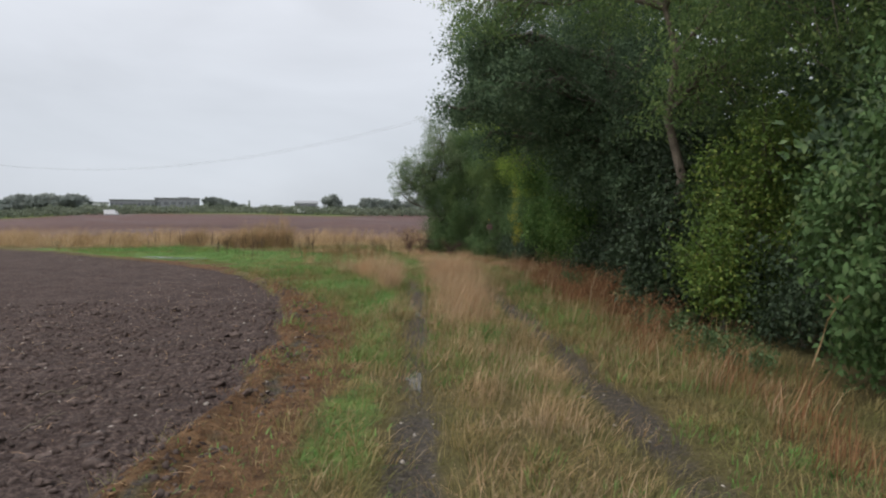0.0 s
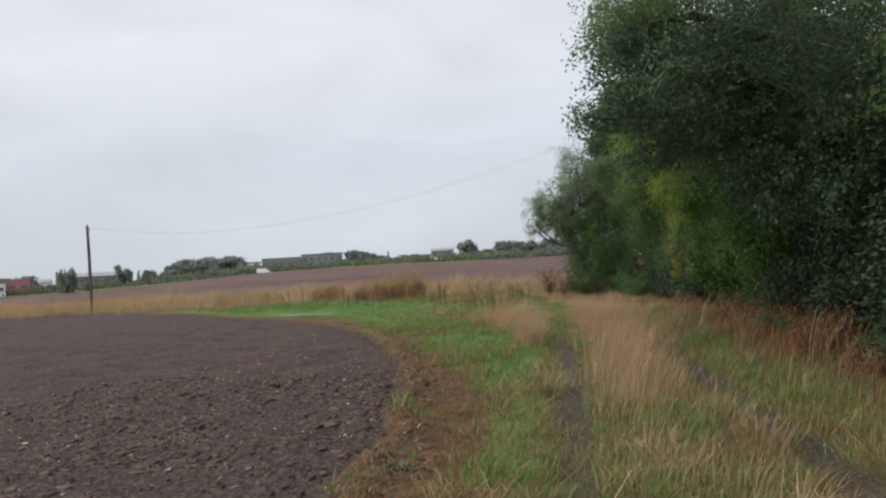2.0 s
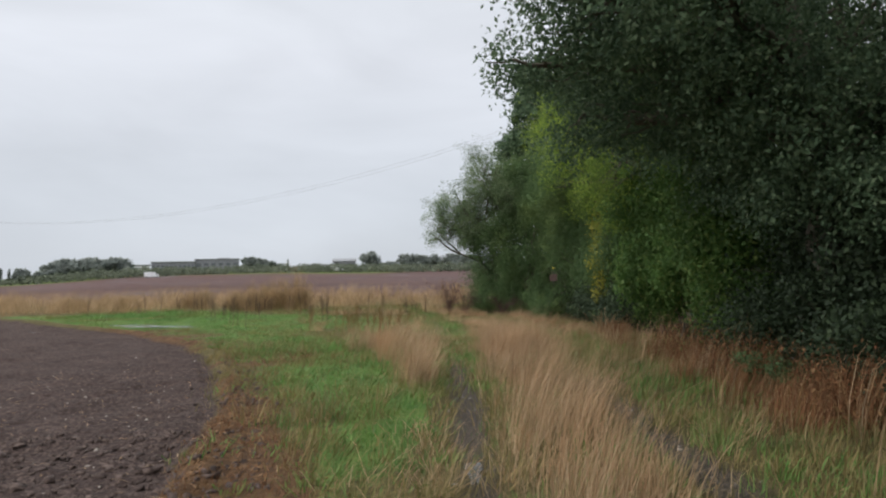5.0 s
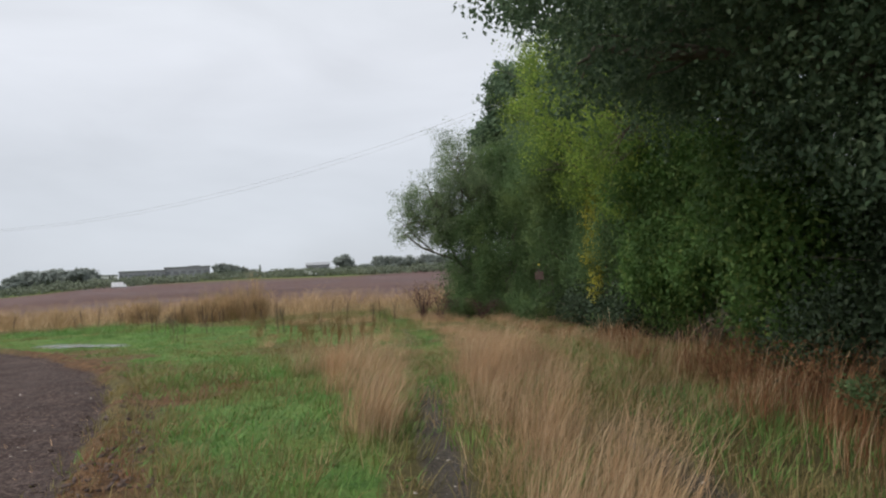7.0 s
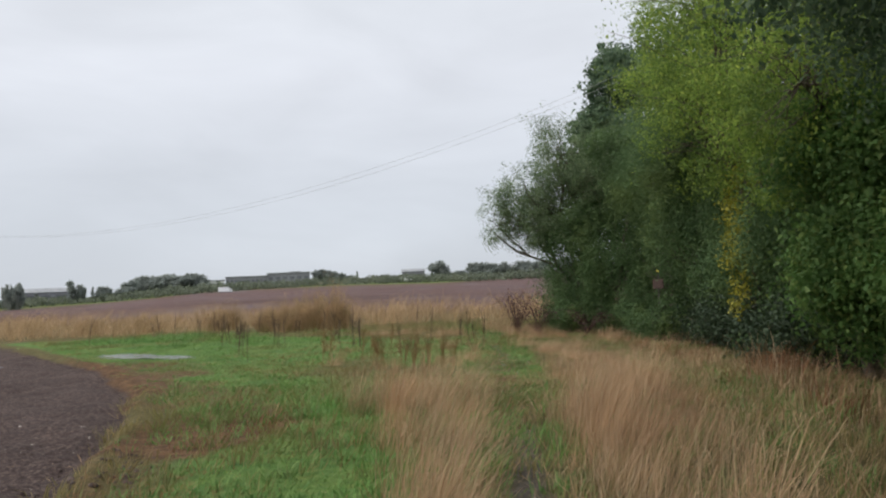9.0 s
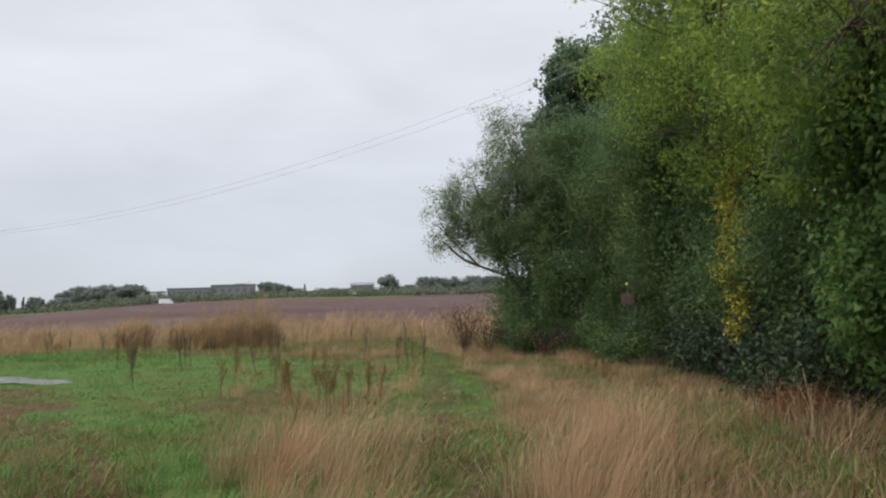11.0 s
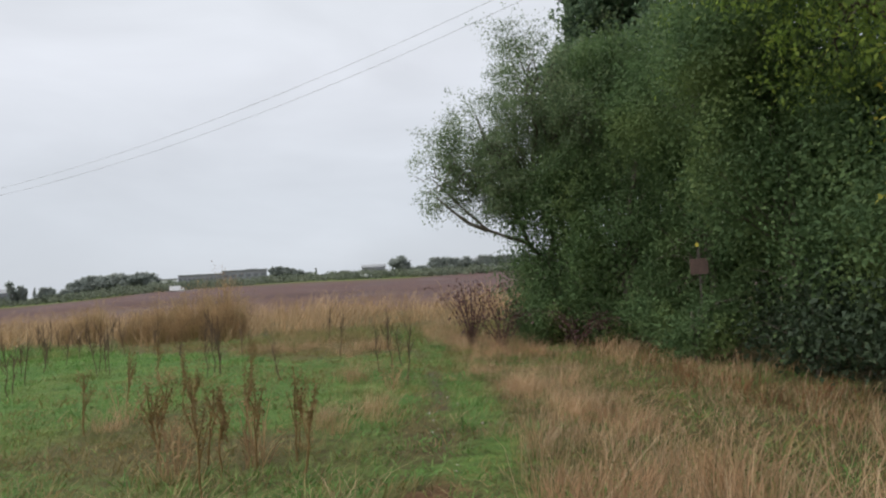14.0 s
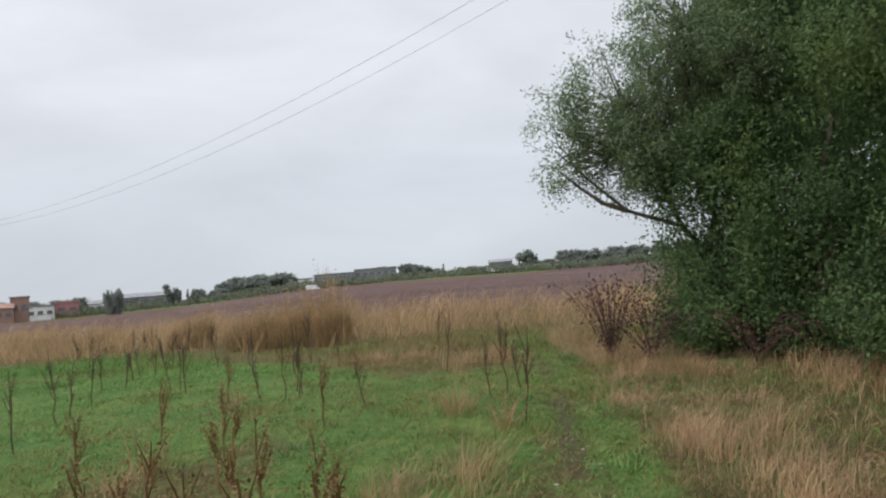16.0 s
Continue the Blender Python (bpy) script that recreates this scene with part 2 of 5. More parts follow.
def plain(name, stops, scale, rough=0.8, spec=0.3, relief=0.3, depth=0.01, fine=6.0):
    m, nt, b = material(name, rough, spec)
    n1, n2 = noise_node(nt, scale, 5), noise_node(nt, scale * fine, 5)
    col = ramp_node(nt, n1, stops)
    col = mix_node(nt, 1.0, col, ramp_node(nt, n2, ((0.3, (0.75, 0.75, 0.75)), (0.7, (1.2, 1.2, 1.2)))), 'MULTIPLY')
    nt.links.new(col, b.inputs["Base Color"])
    if relief:
        bump(nt, b, n2, relief, depth)
    return m


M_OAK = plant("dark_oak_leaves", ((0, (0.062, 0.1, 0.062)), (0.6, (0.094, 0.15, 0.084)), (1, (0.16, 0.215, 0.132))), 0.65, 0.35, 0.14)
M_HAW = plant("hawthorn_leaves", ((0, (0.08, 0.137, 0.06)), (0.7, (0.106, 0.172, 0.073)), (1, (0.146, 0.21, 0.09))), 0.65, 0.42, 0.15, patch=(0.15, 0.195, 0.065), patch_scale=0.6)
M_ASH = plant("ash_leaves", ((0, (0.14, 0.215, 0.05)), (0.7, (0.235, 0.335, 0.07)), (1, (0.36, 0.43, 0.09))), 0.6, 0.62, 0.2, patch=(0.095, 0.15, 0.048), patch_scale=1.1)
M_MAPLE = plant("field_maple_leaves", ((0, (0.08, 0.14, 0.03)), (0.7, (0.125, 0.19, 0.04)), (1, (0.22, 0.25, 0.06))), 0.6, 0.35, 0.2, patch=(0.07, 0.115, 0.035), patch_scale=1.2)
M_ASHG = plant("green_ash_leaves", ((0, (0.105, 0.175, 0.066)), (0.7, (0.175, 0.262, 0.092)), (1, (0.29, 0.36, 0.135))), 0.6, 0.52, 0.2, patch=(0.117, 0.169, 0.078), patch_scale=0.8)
# hedge leaves with the shade below oak and hedge put into the colour
M_SHADED_LEAF = plant("shade_darkened_leaves", ((0, (0.024, 0.04, 0.022)), (0.7, (0.036, 0.058, 0.03)), (1, (0.056, 0.082, 0.042))), 0.55, 0.15, 0.2)
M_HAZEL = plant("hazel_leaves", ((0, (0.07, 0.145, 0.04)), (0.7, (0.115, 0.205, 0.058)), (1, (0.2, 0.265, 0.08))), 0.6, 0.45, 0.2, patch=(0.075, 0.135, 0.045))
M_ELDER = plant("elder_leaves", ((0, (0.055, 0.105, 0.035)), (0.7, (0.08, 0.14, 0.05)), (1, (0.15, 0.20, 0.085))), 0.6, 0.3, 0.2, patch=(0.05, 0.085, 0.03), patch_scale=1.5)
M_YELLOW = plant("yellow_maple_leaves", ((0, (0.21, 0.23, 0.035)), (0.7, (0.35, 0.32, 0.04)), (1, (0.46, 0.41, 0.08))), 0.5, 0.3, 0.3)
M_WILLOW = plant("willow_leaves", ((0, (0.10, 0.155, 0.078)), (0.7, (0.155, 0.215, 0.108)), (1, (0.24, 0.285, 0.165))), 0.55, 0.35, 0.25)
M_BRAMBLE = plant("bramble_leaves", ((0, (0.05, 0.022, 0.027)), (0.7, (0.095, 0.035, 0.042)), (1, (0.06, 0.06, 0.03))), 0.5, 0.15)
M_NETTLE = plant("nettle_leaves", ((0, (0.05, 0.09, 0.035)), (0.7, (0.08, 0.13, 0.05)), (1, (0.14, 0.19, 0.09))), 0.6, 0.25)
# rain haze over the distance is put into this pale grey leaf colour
M_HAZED_LEAF = plant("hazed_tree_leaves", ((0, (0.26, 0.29, 0.28)), (1, (0.29, 0.32, 0.31))), 0.95, 0.6, 0.1, patch_scale=0.1)
# hedgerow leaf colour greyed to include the haze in front of it
M_HAZED_HEDGE = plant("hazed_hedgerow_leaves", ((0, (0.126, 0.148, 0.113)), (1, (0.157, 0.176, 0.135))), 0.95, 0.3, 0.1, patch_scale=0.05)
M_STRAW = plant("dry_grass", ((0, (0.265, 0.165, 0.095)), (0.5, (0.415, 0.283, 0.172)), (1, (0.53, 0.397, 0.265))), 0.7, 0.3, 0.2, patch=(0.34, 0.19, 0.11), patch_scale=0.7)
M_FARSTRAW = plant("dry_meadow_grass", ((0, (0.24, 0.163, 0.093)), (0.5, (0.385, 0.262, 0.153)), (1, (0.5, 0.365, 0.225))), 0.7, 0.35, 0.2, patch=(0.28, 0.19, 0.1), patch_scale=0.35)
M_RUST = plant("rusty_dead_grass", ((0, (0.122, 0.052, 0.0245)), (0.6, (0.202, 0.0981, 0.049)), (1, (0.269, 0.166, 0.0857))), 0.7, 0.25, 0.2)
M_TURF = plant("green_grass", ((0, (0.07, 0.158, 0.038)), (0.6, (0.11, 0.228, 0.056)), (1, (0.19, 0.28, 0.09))), 0.6, 0.3, 0.2, patch=(0.17, 0.175, 0.065), patch_scale=0.45)
M_OLIVE = plant("mixed_grass", ((0, (0.13, 0.112, 0.042)), (0.5, (0.205, 0.165, 0.072)), (1, (0.315, 0.24, 0.125))), 0.65, 0.35, 0.2, patch=(0.12, 0.148, 0.042), patch_scale=0.9)
M_STEM = plant("dead_stems", ((0, (0.155, 0.1, 0.048)), (0.6, (0.255, 0.165, 0.073)), (1, (0.36, 0.255, 0.11))), 0.7, 0.35)
M_DOCK = plant("dark_dock_stems", ((0, (0.05, 0.036, 0.026)), (0.6, (0.095, 0.064, 0.042)), (1, (0.16, 0.105, 0.065))), 0.75, 0.05)
M_CANE = plant("bramble_canes", ((0, (0.05, 0.028, 0.026)), (0.6, (0.085, 0.045, 0.04)), (1, (0.13, 0.08, 0.06))), 0.6, 0.05)
M_DEADSHRUB = plant("brown_shrub_stems", ((0, (0.24, 0.16, 0.095)), (0.6, (0.37, 0.25, 0.14)), (1, (0.48, 0.345, 0.2))), 0.7, 0.5, patch=(0.19, 0.175, 0.065), patch_scale=0.8)
M_BARK = plain("bark", ((0.3, (0.07, 0.06, 0.045)), (0.7, (0.16, 0.14, 0.11))), 6, 0.85, 0.2, 0.7, 0.02, 5)
M_PALEBARK = plain("ash_bark", ((0.3, (0.075, 0.06, 0.045)), (0.7, (0.15, 0.125, 0.095))), 5, 0.85, 0.2, 0.6, 0.02, 5)
M_CLOD = plain("earth_clods", ((0.3, (0.034, 0.024, 0.02)), (0.5, (0.068, 0.048, 0.041)), (0.72, (0.14, 0.102, 0.086))), 9, 0.85, 0.2, 0.7, 0.012, 4)
M_CRUMB = plain("verge_earth", ((0.3, (0.06, 0.036, 0.021)), (0.5, (0.115, 0.068, 0.036)), (0.72, (0.2, 0.13, 0.07))), 9, 0.9, 0.15, 0.6, 0.01, 4)
M_STONE = plain("field_stones", ((0.3, (0.22, 0.19, 0.16)), (0.7, (0.42, 0.38, 0.33))), 14, 0.7, 0.35, 0.3, 0.003, 4)
M_POLE = plain("weathered_pole_wood", ((0.3, (0.06, 0.052, 0.045)), (0.7, (0.12, 0.105, 0.09))), 5, 0.85, 0.2, 0.4, 0.01, 7)
M_BOARD = plain("weathered_board", ((0.3, (0.075, 0.05, 0.043)), (0.7, (0.12, 0.082, 0.07))), 8, 0.85, 0.15, 0.3, 0.005, 6)
M_WIRE = plain("cable", ((0.3, (0.30, 0.30, 0.31)), (0.7, (0.42, 0.42, 0.43))), 2, 0.6, 0.3, 0)
M_BRICK = plain("far_brick", ((0.3, (0.26, 0.16, 0.13)), (0.7, (0.34, 0.22, 0.18))), 0.6, 0.85, 0.2, 0)
M_RENDER = plain("pale_render", ((0.3, (0.60, 0.60, 0.60)), (0.7, (0.72, 0.72, 0.72))), 0.4, 0.8, 0.2, 0)
M_ROOF = plain("grey_roofing", ((0.3, (0.17, 0.175, 0.18)), (0.7, (0.25, 0.255, 0.26))), 0.5, 0.7, 0.3, 0)
M_CLAD = plain("grey_cladding", ((0.3, (0.175, 0.178, 0.195)), (0.7, (0.23, 0.232, 0.255))), 0.3, 0.6, 0.3, 0)
M_RED = plain("faded_red_paint", ((0.3, (0.34, 0.15, 0.15)), (0.7, (0.42, 0.2, 0.19))), 0.8, 0.6, 0.3, 0)
M_WHITE = plain("white_paint", ((0.3, (0.74, 0.75, 0.76)), (0.7, (0.82, 0.83, 0.84))), 0.7, 0.4, 0.4, 0)
# dark glass of far windows, its base lightened to stand for haze
M_HAZED_PANE = plain("hazed_window_glass", ((0.3, (0.10, 0.108, 0.118)), (0.7, (0.13, 0.138, 0.148))), 0.5, 0.12, 0.5, 0)
M_YELLOW_PAINT = plain("yellow_paint", ((0.3, (0.62, 0.5, 0.06)), (0.7, (0.72, 0.6, 0.1))), 20, 0.5, 0.3, 0)
M_TYRE = plain("tyre_rubber", ((0.3, (0.02, 0.02, 0.02)), (0.7, (0.04, 0.04, 0.04))), 5, 0.8, 0.2, 0)
M_WATER, _nt, _b = material("rain_water", 0.04, 0.5)
_b.inputs["Base Color"].default_value = (0.05, 0.045, 0.04, 1)
bump(_nt, _b, noise_node(_nt, 14, 3), 0.5, 0.02)

# ground: earth, turf, thatch and mud by where they lie
M_GROUND, nt, b = material("farm_ground", 0.85, 0.14)
att = nt.nodes.new("ShaderNodeAttribute")
att.attribute_name = "cover"
sep = nt.nodes.new("ShaderNodeSeparateColor")
nt.links.new(att.outputs["Color"], sep.inputs[0])
n_fine, n_mid, n_slow = noise_node(nt, 38, 6, 0.65), noise_node(nt, 7, 5, 0.6), noise_node(nt, 0.9, 4)
n_wide = noise_node(nt, 0.05, 4)
thatch = ramp_node(nt, n_mid, ((0.3, (0.06, 0.045, 0.022)), (0.5, (0.12, 0.09, 0.042)), (0.72, (0.20, 0.145, 0.075))))
thatch = mix_node(nt, math_node(nt, 'MULTIPLY', n_slow, 0.9, True), thatch, (0.085, 0.085, 0.028))
turf = ramp_node(nt, n_mid, ((0.3, (0.06, 0.116, 0.027)), (0.5, (0.09, 0.17, 0.04)), (0.75, (0.155, 0.195, 0.058))))
turf = mix_node(nt, 1.0, turf, ramp_node(nt, n_slow, ((0.35, (0.8, 0.88, 0.85)), (0.65, (1.25, 1.08, 1.05)))), 'MULTIPLY')
orange = ramp_node(nt, n_mid, ((0.3, (0.05, 0.028, 0.015)), (0.5, (0.115, 0.064, 0.032)), (0.75, (0.21, 0.125, 0.062))))
mud = ramp_node(nt, n_fine, ((0.3, (0.035, 0.029, 0.023)), (0.55, (0.075, 0.062, 0.05)), (0.75, (0.16, 0.14, 0.115))))
earth = ramp_node(nt, noise_node(nt, 19, 6, 0.7), ((0.3, (0.03, 0.021, 0.018)), (0.5, (0.064, 0.045, 0.039)), (0.7, (0.138, 0.102, 0.086))))
earth = mix_node(nt, 1.0, earth, ramp_node(nt, n_slow, ((0.3, (0.82, 0.8, 0.8)), (0.7, (1.16, 1.15, 1.15)))), 'MULTIPLY')
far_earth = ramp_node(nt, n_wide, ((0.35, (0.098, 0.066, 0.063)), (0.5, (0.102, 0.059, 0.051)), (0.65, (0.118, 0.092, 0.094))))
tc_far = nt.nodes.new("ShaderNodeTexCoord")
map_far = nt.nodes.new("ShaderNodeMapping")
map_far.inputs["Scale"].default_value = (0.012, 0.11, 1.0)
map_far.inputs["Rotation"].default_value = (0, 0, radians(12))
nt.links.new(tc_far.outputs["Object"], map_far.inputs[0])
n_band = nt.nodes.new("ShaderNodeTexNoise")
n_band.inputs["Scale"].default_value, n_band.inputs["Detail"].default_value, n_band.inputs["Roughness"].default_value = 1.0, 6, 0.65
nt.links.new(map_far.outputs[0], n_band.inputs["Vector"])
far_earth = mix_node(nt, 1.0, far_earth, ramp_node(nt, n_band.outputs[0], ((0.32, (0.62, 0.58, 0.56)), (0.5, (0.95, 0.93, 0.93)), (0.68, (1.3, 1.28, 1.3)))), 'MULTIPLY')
frag = math_node(nt, 'MULTIPLY', math_node(nt, 'SUBTRACT', n_mid, 0.5), 0.9)


def blend(weight):
    k = nt.nodes.new("ShaderNodeMapRange")
    k.interpolation_type = 'SMOOTHSTEP'
    k.inputs["From Min"].default_value, k.inputs["From Max"].default_value = 0.25, 0.75
    nt.links.new(math_node(nt, 'ADD', weight, frag), k.inputs[0])
    return k.outputs[0]


col = mix_node(nt, blend(sep.outputs["Blue"]), thatch, turf)
col = mix_node(nt, blend(att.outputs["Alpha"]), col, orange)
w_rut = blend(sep.outputs["Green"])
col = mix_node(nt, w_rut, col, mud)
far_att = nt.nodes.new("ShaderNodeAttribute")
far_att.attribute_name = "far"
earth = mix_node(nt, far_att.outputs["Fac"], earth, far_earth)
w_field = blend(sep.outputs["Red"])
col = mix_node(nt, w_field, col, earth)
col = mix_node(nt, 1.0, col, ramp_node(nt, n_fine, ((0.3, (0.7, 0.7, 0.7)), (0.72, (1.25, 1.25, 1.25)))), 'MULTIPLY')
nt.links.new(col, b.inputs["Base Color"])
rough = nt.nodes.new("ShaderNodeMapRange")
rough.inputs["To Min"].default_value, rough.inputs["To Max"].default_value = 0.9, 0.72
nt.links.new(w_rut, rough.inputs[0])
nt.links.new(rough.outputs[0], b.inputs["Roughness"])
relief = math_node(nt, 'ADD', n_fine, math_node(nt, 'MULTIPLY', noise_node(nt, 15, 4, 0.6), 2.2))
bump(nt, b, relief, 0.9, 0.045)

# ---- ground: one sheet to the horizon ----
def spaced(*runs):
    """Places along an axis: (from, to, spacing) runs, joined."""
    vals = [np.arange(a, z, s) for a, z, s in runs]
    return np.concatenate(vals)


def growing(start, end, n):
    return start + np.sign(end - start) * (np.geomspace(1, abs(end - start) + 1, n) - 1)


gx = np.concatenate([growing(-46, -3000, 34)[::-1], spaced((-45.5, -16, 0.6), (-16, -6.4, 0.22), (-6.4, 4.4, 0.1), (4.4, 12, 0.4)), growing(12.4, 3000, 26)])
gy = np.concatenate([growing(-6, -600, 16)[::-1], spaced((-5.6, 2.4, 0.25), (2.4, 20, 0.1), (20, 32, 0.16), (32, 60, 0.5)), growing(60.5, 3800, 44)])
GX, GY = np.meshgrid(gx, gy)
GZ = ground_z(GX, GY)
nx, ny = len(gx), len(gy)
idx = np.arange(nx * ny).reshape(ny, nx)
quads = np.stack([idx[:-1, :-1], idx[:-1, 1:], idx[1:, 1:], idx[1:, :-1]], axis=-1).reshape(-1, 4)
me = mesh_from("ground", np.stack([GX, GY, GZ], axis=-1).reshape(-1, 3), quads, M_GROUND)
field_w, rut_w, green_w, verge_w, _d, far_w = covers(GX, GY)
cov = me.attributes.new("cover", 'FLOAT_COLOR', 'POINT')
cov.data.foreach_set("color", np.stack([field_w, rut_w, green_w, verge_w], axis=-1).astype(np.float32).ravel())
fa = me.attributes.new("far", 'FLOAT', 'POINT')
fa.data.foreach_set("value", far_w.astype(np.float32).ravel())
smooth(me)
tagged(new("ground", me), "farmland with ploughed field, grassy track and muddy wheel ruts", "ground", kind="structure")


# ---- plants ----
def scatter(n, x0, x1, y0, y1, keep):
    """n tries in a box, kept by a weight from 0 to 1."""
    x, y = rng.uniform(x0, x1, n), rng.uniform(y0, y1, n)
    k = rng.random(n) < keep(x, y)
    return x[k], y[k]


def leaf_mesh(name, centres, size, mat, droop=0.2, narrow=0.5, small=False, facing=None):
    """Kite-shaped, slightly folded leaves at the given places."""
    n = len(centres)
    d = rng.normal(size=(n, 3))
    d[:, 2] -= droop * 2
    d /= np.linalg.norm(d, axis=1)[:, None]
    u = rng.normal(size=(n, 3)) * 0.75 + np.array([0, 0, 0.55]) + facing if facing is not None else rng.normal(size=(n, 3)) + np.array([0, 0, 0.9])
    s = np.cross(d, u)
    s /= np.linalg.norm(s, axis=1)[:, None] + 1e-6
    up = np.cross(s, d)
    L = (size * rng.uniform(0.6, 1.3, n))[:, None]
    W = L * narrow * 0.5
    v = np.stack([centres, centres + d * L * 0.45 + s * W + up * W * 0.3, centres + d * L, centres + d * L * 0.45 - s * W + up * W * 0.3], 1)
    if small:
        w3 = W * 1.25
        v = np.stack([centres + s * w3, centres + d * L, centres - s * w3], 1)
        return mesh_from(name, v.reshape(-1, 3), np.arange(n)[:, None] * 3 + np.array([[0, 1, 2]]), mat)
    f = np.arange(n)[:, None] * 4 + np.array([[0, 1, 2, 3]])
    return mesh_from(name, v.reshape(-1, 3), f, mat)


def tube(points, radii, sides=6):
    """Vertices and faces of a tapered tube along points."""
    p = np.asarray(points, dtype=float)
    t_ = np.gradient(p, axis=0)
    t_ /= np.linalg.norm(t_, axis=1)[:, None] + 1e-9
    ref = np.where(np.abs(t_[:, 2:3]) > 0.9, np.array([[1.0, 0, 0]]), np.array([[0, 0, 1.0]]))
    s = np.cross(t_, ref)
    s /= np.linalg.norm(s, axis=1)[:, None] + 1e-9
    u = np.cross(s, t_)
    a = np.linspace(0, 2 * np.pi, sides, endpoint=False)
    r = np.asarray(radii, dtype=float)[:, None, None]
    v = p[:, None] + r * (np.cos(a)[None, :, None] * s[:, None] + np.sin(a)[None, :, None] * u[:, None])
    n = len(p)
    i = np.arange(n - 1)[:, None] * sides
    j = np.arange(sides)[None]
    k = (j + 1) % sides
    f = np.stack([i + j, i + k, i + sides + k, i + sides + j], -1).reshape(-1, 4)
    return v.reshape(-1, 3), f


def tubes(name, runs, mat, sides=6):
    vs, fs, o = [], [], 0
    for pts, rad in runs:
        v, f = tube(pts, rad, sides)
        vs.append(v)
        fs.append(f + o)
        o += len(v)
    return smooth(mesh_from(name, np.concatenate(vs), np.concatenate(fs), mat))


def bent(a, b_, n=6, wobble=0.06, lift=0.0):
    a, b_ = np.asarray(a, float), np.asarray(b_, float)
    k = np.linspace(0, 1, n)[:, None]
    L = np.linalg.norm(b_ - a)
    p = a + (b_ - a) * k
    p += np.sin(np.pi * k) * np.array([[0, 0, lift * L]])
    off = rng.normal(size=(n, 3)) * wobble * L * 0.3
    off[0] = off[-1] = 0
    return p + off


def tree(name, label, foot, blobs, mat, bark=None, leaf=0.10, per=420, r=0.1, narrow=0.55, droop=0.25, clump=0.26, twigs=40, core=0.35, category="tree", group="", boughs=2.6, inner=0.2, small=False, spray=0.12):
    """A tree or shrub: trunk, limbs to each mass of its crown, and leaves in clumps. blobs: x, y, z, rx, ry, rz in metres."""
    bark = bark or M_BARK
    fx, fy = foot
    fz = float(ground_z(fx, fy))
    root = tagged(new(name), label, category, group)
    root.location = (fx, fy, fz)
    o = np.array([fx, fy, fz])
    B = np.array(blobs, float)
    B[:, :3] -= o
    top = B[np.argmax(B[:, 2] + B[:, 5] * 0.5)]
    main = bent((0, 0, -0.1), top[:3] + [0, 0, top[5] * 0.3], 9, 0.05)
    trunk = piece("trunk", tubes("trunk", [(main, np.linspace(r, r * 0.25, 9))], bark, 9), root)
    pts, ways, twig_runs = [], [], []
    for cx, cy, cz, rx, ry, rz in B:
        h = min(0.75, max(0.12, (cz - 0.9 * rz) / max(top[2], 0.5)))
        start = main[int(round(h * 8))]
        arm = bent(start, (cx, cy, cz), 7, 0.07, 0.06)
        area = 4 * np.pi * (((rx * ry) ** 1.6 + (rx * rz) ** 1.6 + (ry * rz) ** 1.6) / 3) ** (1 / 1.6)
        m = max(6, int(area * per / 26))
        # the mass is made of boughs, rounded clumps with gaps and shade between them
        nb = max(4, int(round(boughs * area ** 0.5)))
        bd = rng.normal(size=(nb, 3))
        bd /= np.linalg.norm(bd, axis=1)[:, None]
        bc = bd * rng.uniform(0.45, 0.78, nb)[:, None]
        bs = rng.uniform(0.32, 0.56, nb) * min(1.0, (9 / nb) ** 0.3)
        which = rng.choice(nb, m, p=bs ** 2 / np.sum(bs ** 2))
        d = rng.normal(size=(m, 3)) + bd[which] * 0.7
        d /= np.linalg.norm(d, axis=1)[:, None]
        rad = np.where(rng.random(m) < core, rng.uniform(0.2, 0.75, m), rng.uniform(0.75, 1.1, m))
        q_ = bc[which] + d * (rad * bs[which])[:, None]
        fill = rng.random(m) < inner
        q_[fill] = rng.normal(size=(int(fill.sum()), 3)) * 0.33
        out = (rng.random(m) < spray) & ~fill
        q_[out] *= rng.uniform(1.05, 1.4, (int(out.sum()), 1))
        c = np.array([cx, cy, cz]) + q_ * np.array([rx, ry, rz])
        heart = np.array([cx, cy, cz]) + bc[which] * np.array([rx, ry, rz]) * 0.65
        heart = heart[c[:, 2] > 0.08]
        c = c[c[:, 2] > 0.08]
        for q in c[rng.permutation(len(c))[:twigs]]:
            s0 = arm[rng.integers(2, 7)]
            twig_runs.append((bent(s0, q, 5, 0.12, 0.04), np.linspace(r * 0.13 + 0.004, 0.003, 5)))
        piece("limb", tubes("limb", [(arm, np.linspace(r * 0.5, r * 0.14, 7))], bark, 6), root)
        k = rng.integers(14, 38, len(c))
        cc = np.repeat(c, k, axis=0)
        spread = np.repeat(clump * rng.uniform(0.6, 1.3, len(c)), k)[:, None]
        way = np.repeat(c - heart, k, axis=0)
        ways.append(way / (np.linalg.norm(way, axis=1)[:, None] + 1e-6))
        pts.append(cc + rng.normal(size=cc.shape).clip(-1.7, 1.7) * spread * np.array([0.55, 0.55, 0.5]))
    if twig_runs:
        tagged(piece("twig_mass", tubes("twig_mass", twig_runs, bark, 4), root), kind="stuff")
    P, F = np.concatenate(pts), np.concatenate(ways)
    F = F[P[:, 2] > 0.03]
    P = P[P[:, 2] > 0.03]
    piece("crown", leaf_mesh("crown", P, leaf, mat, droop, narrow, small, F), root)
    return root


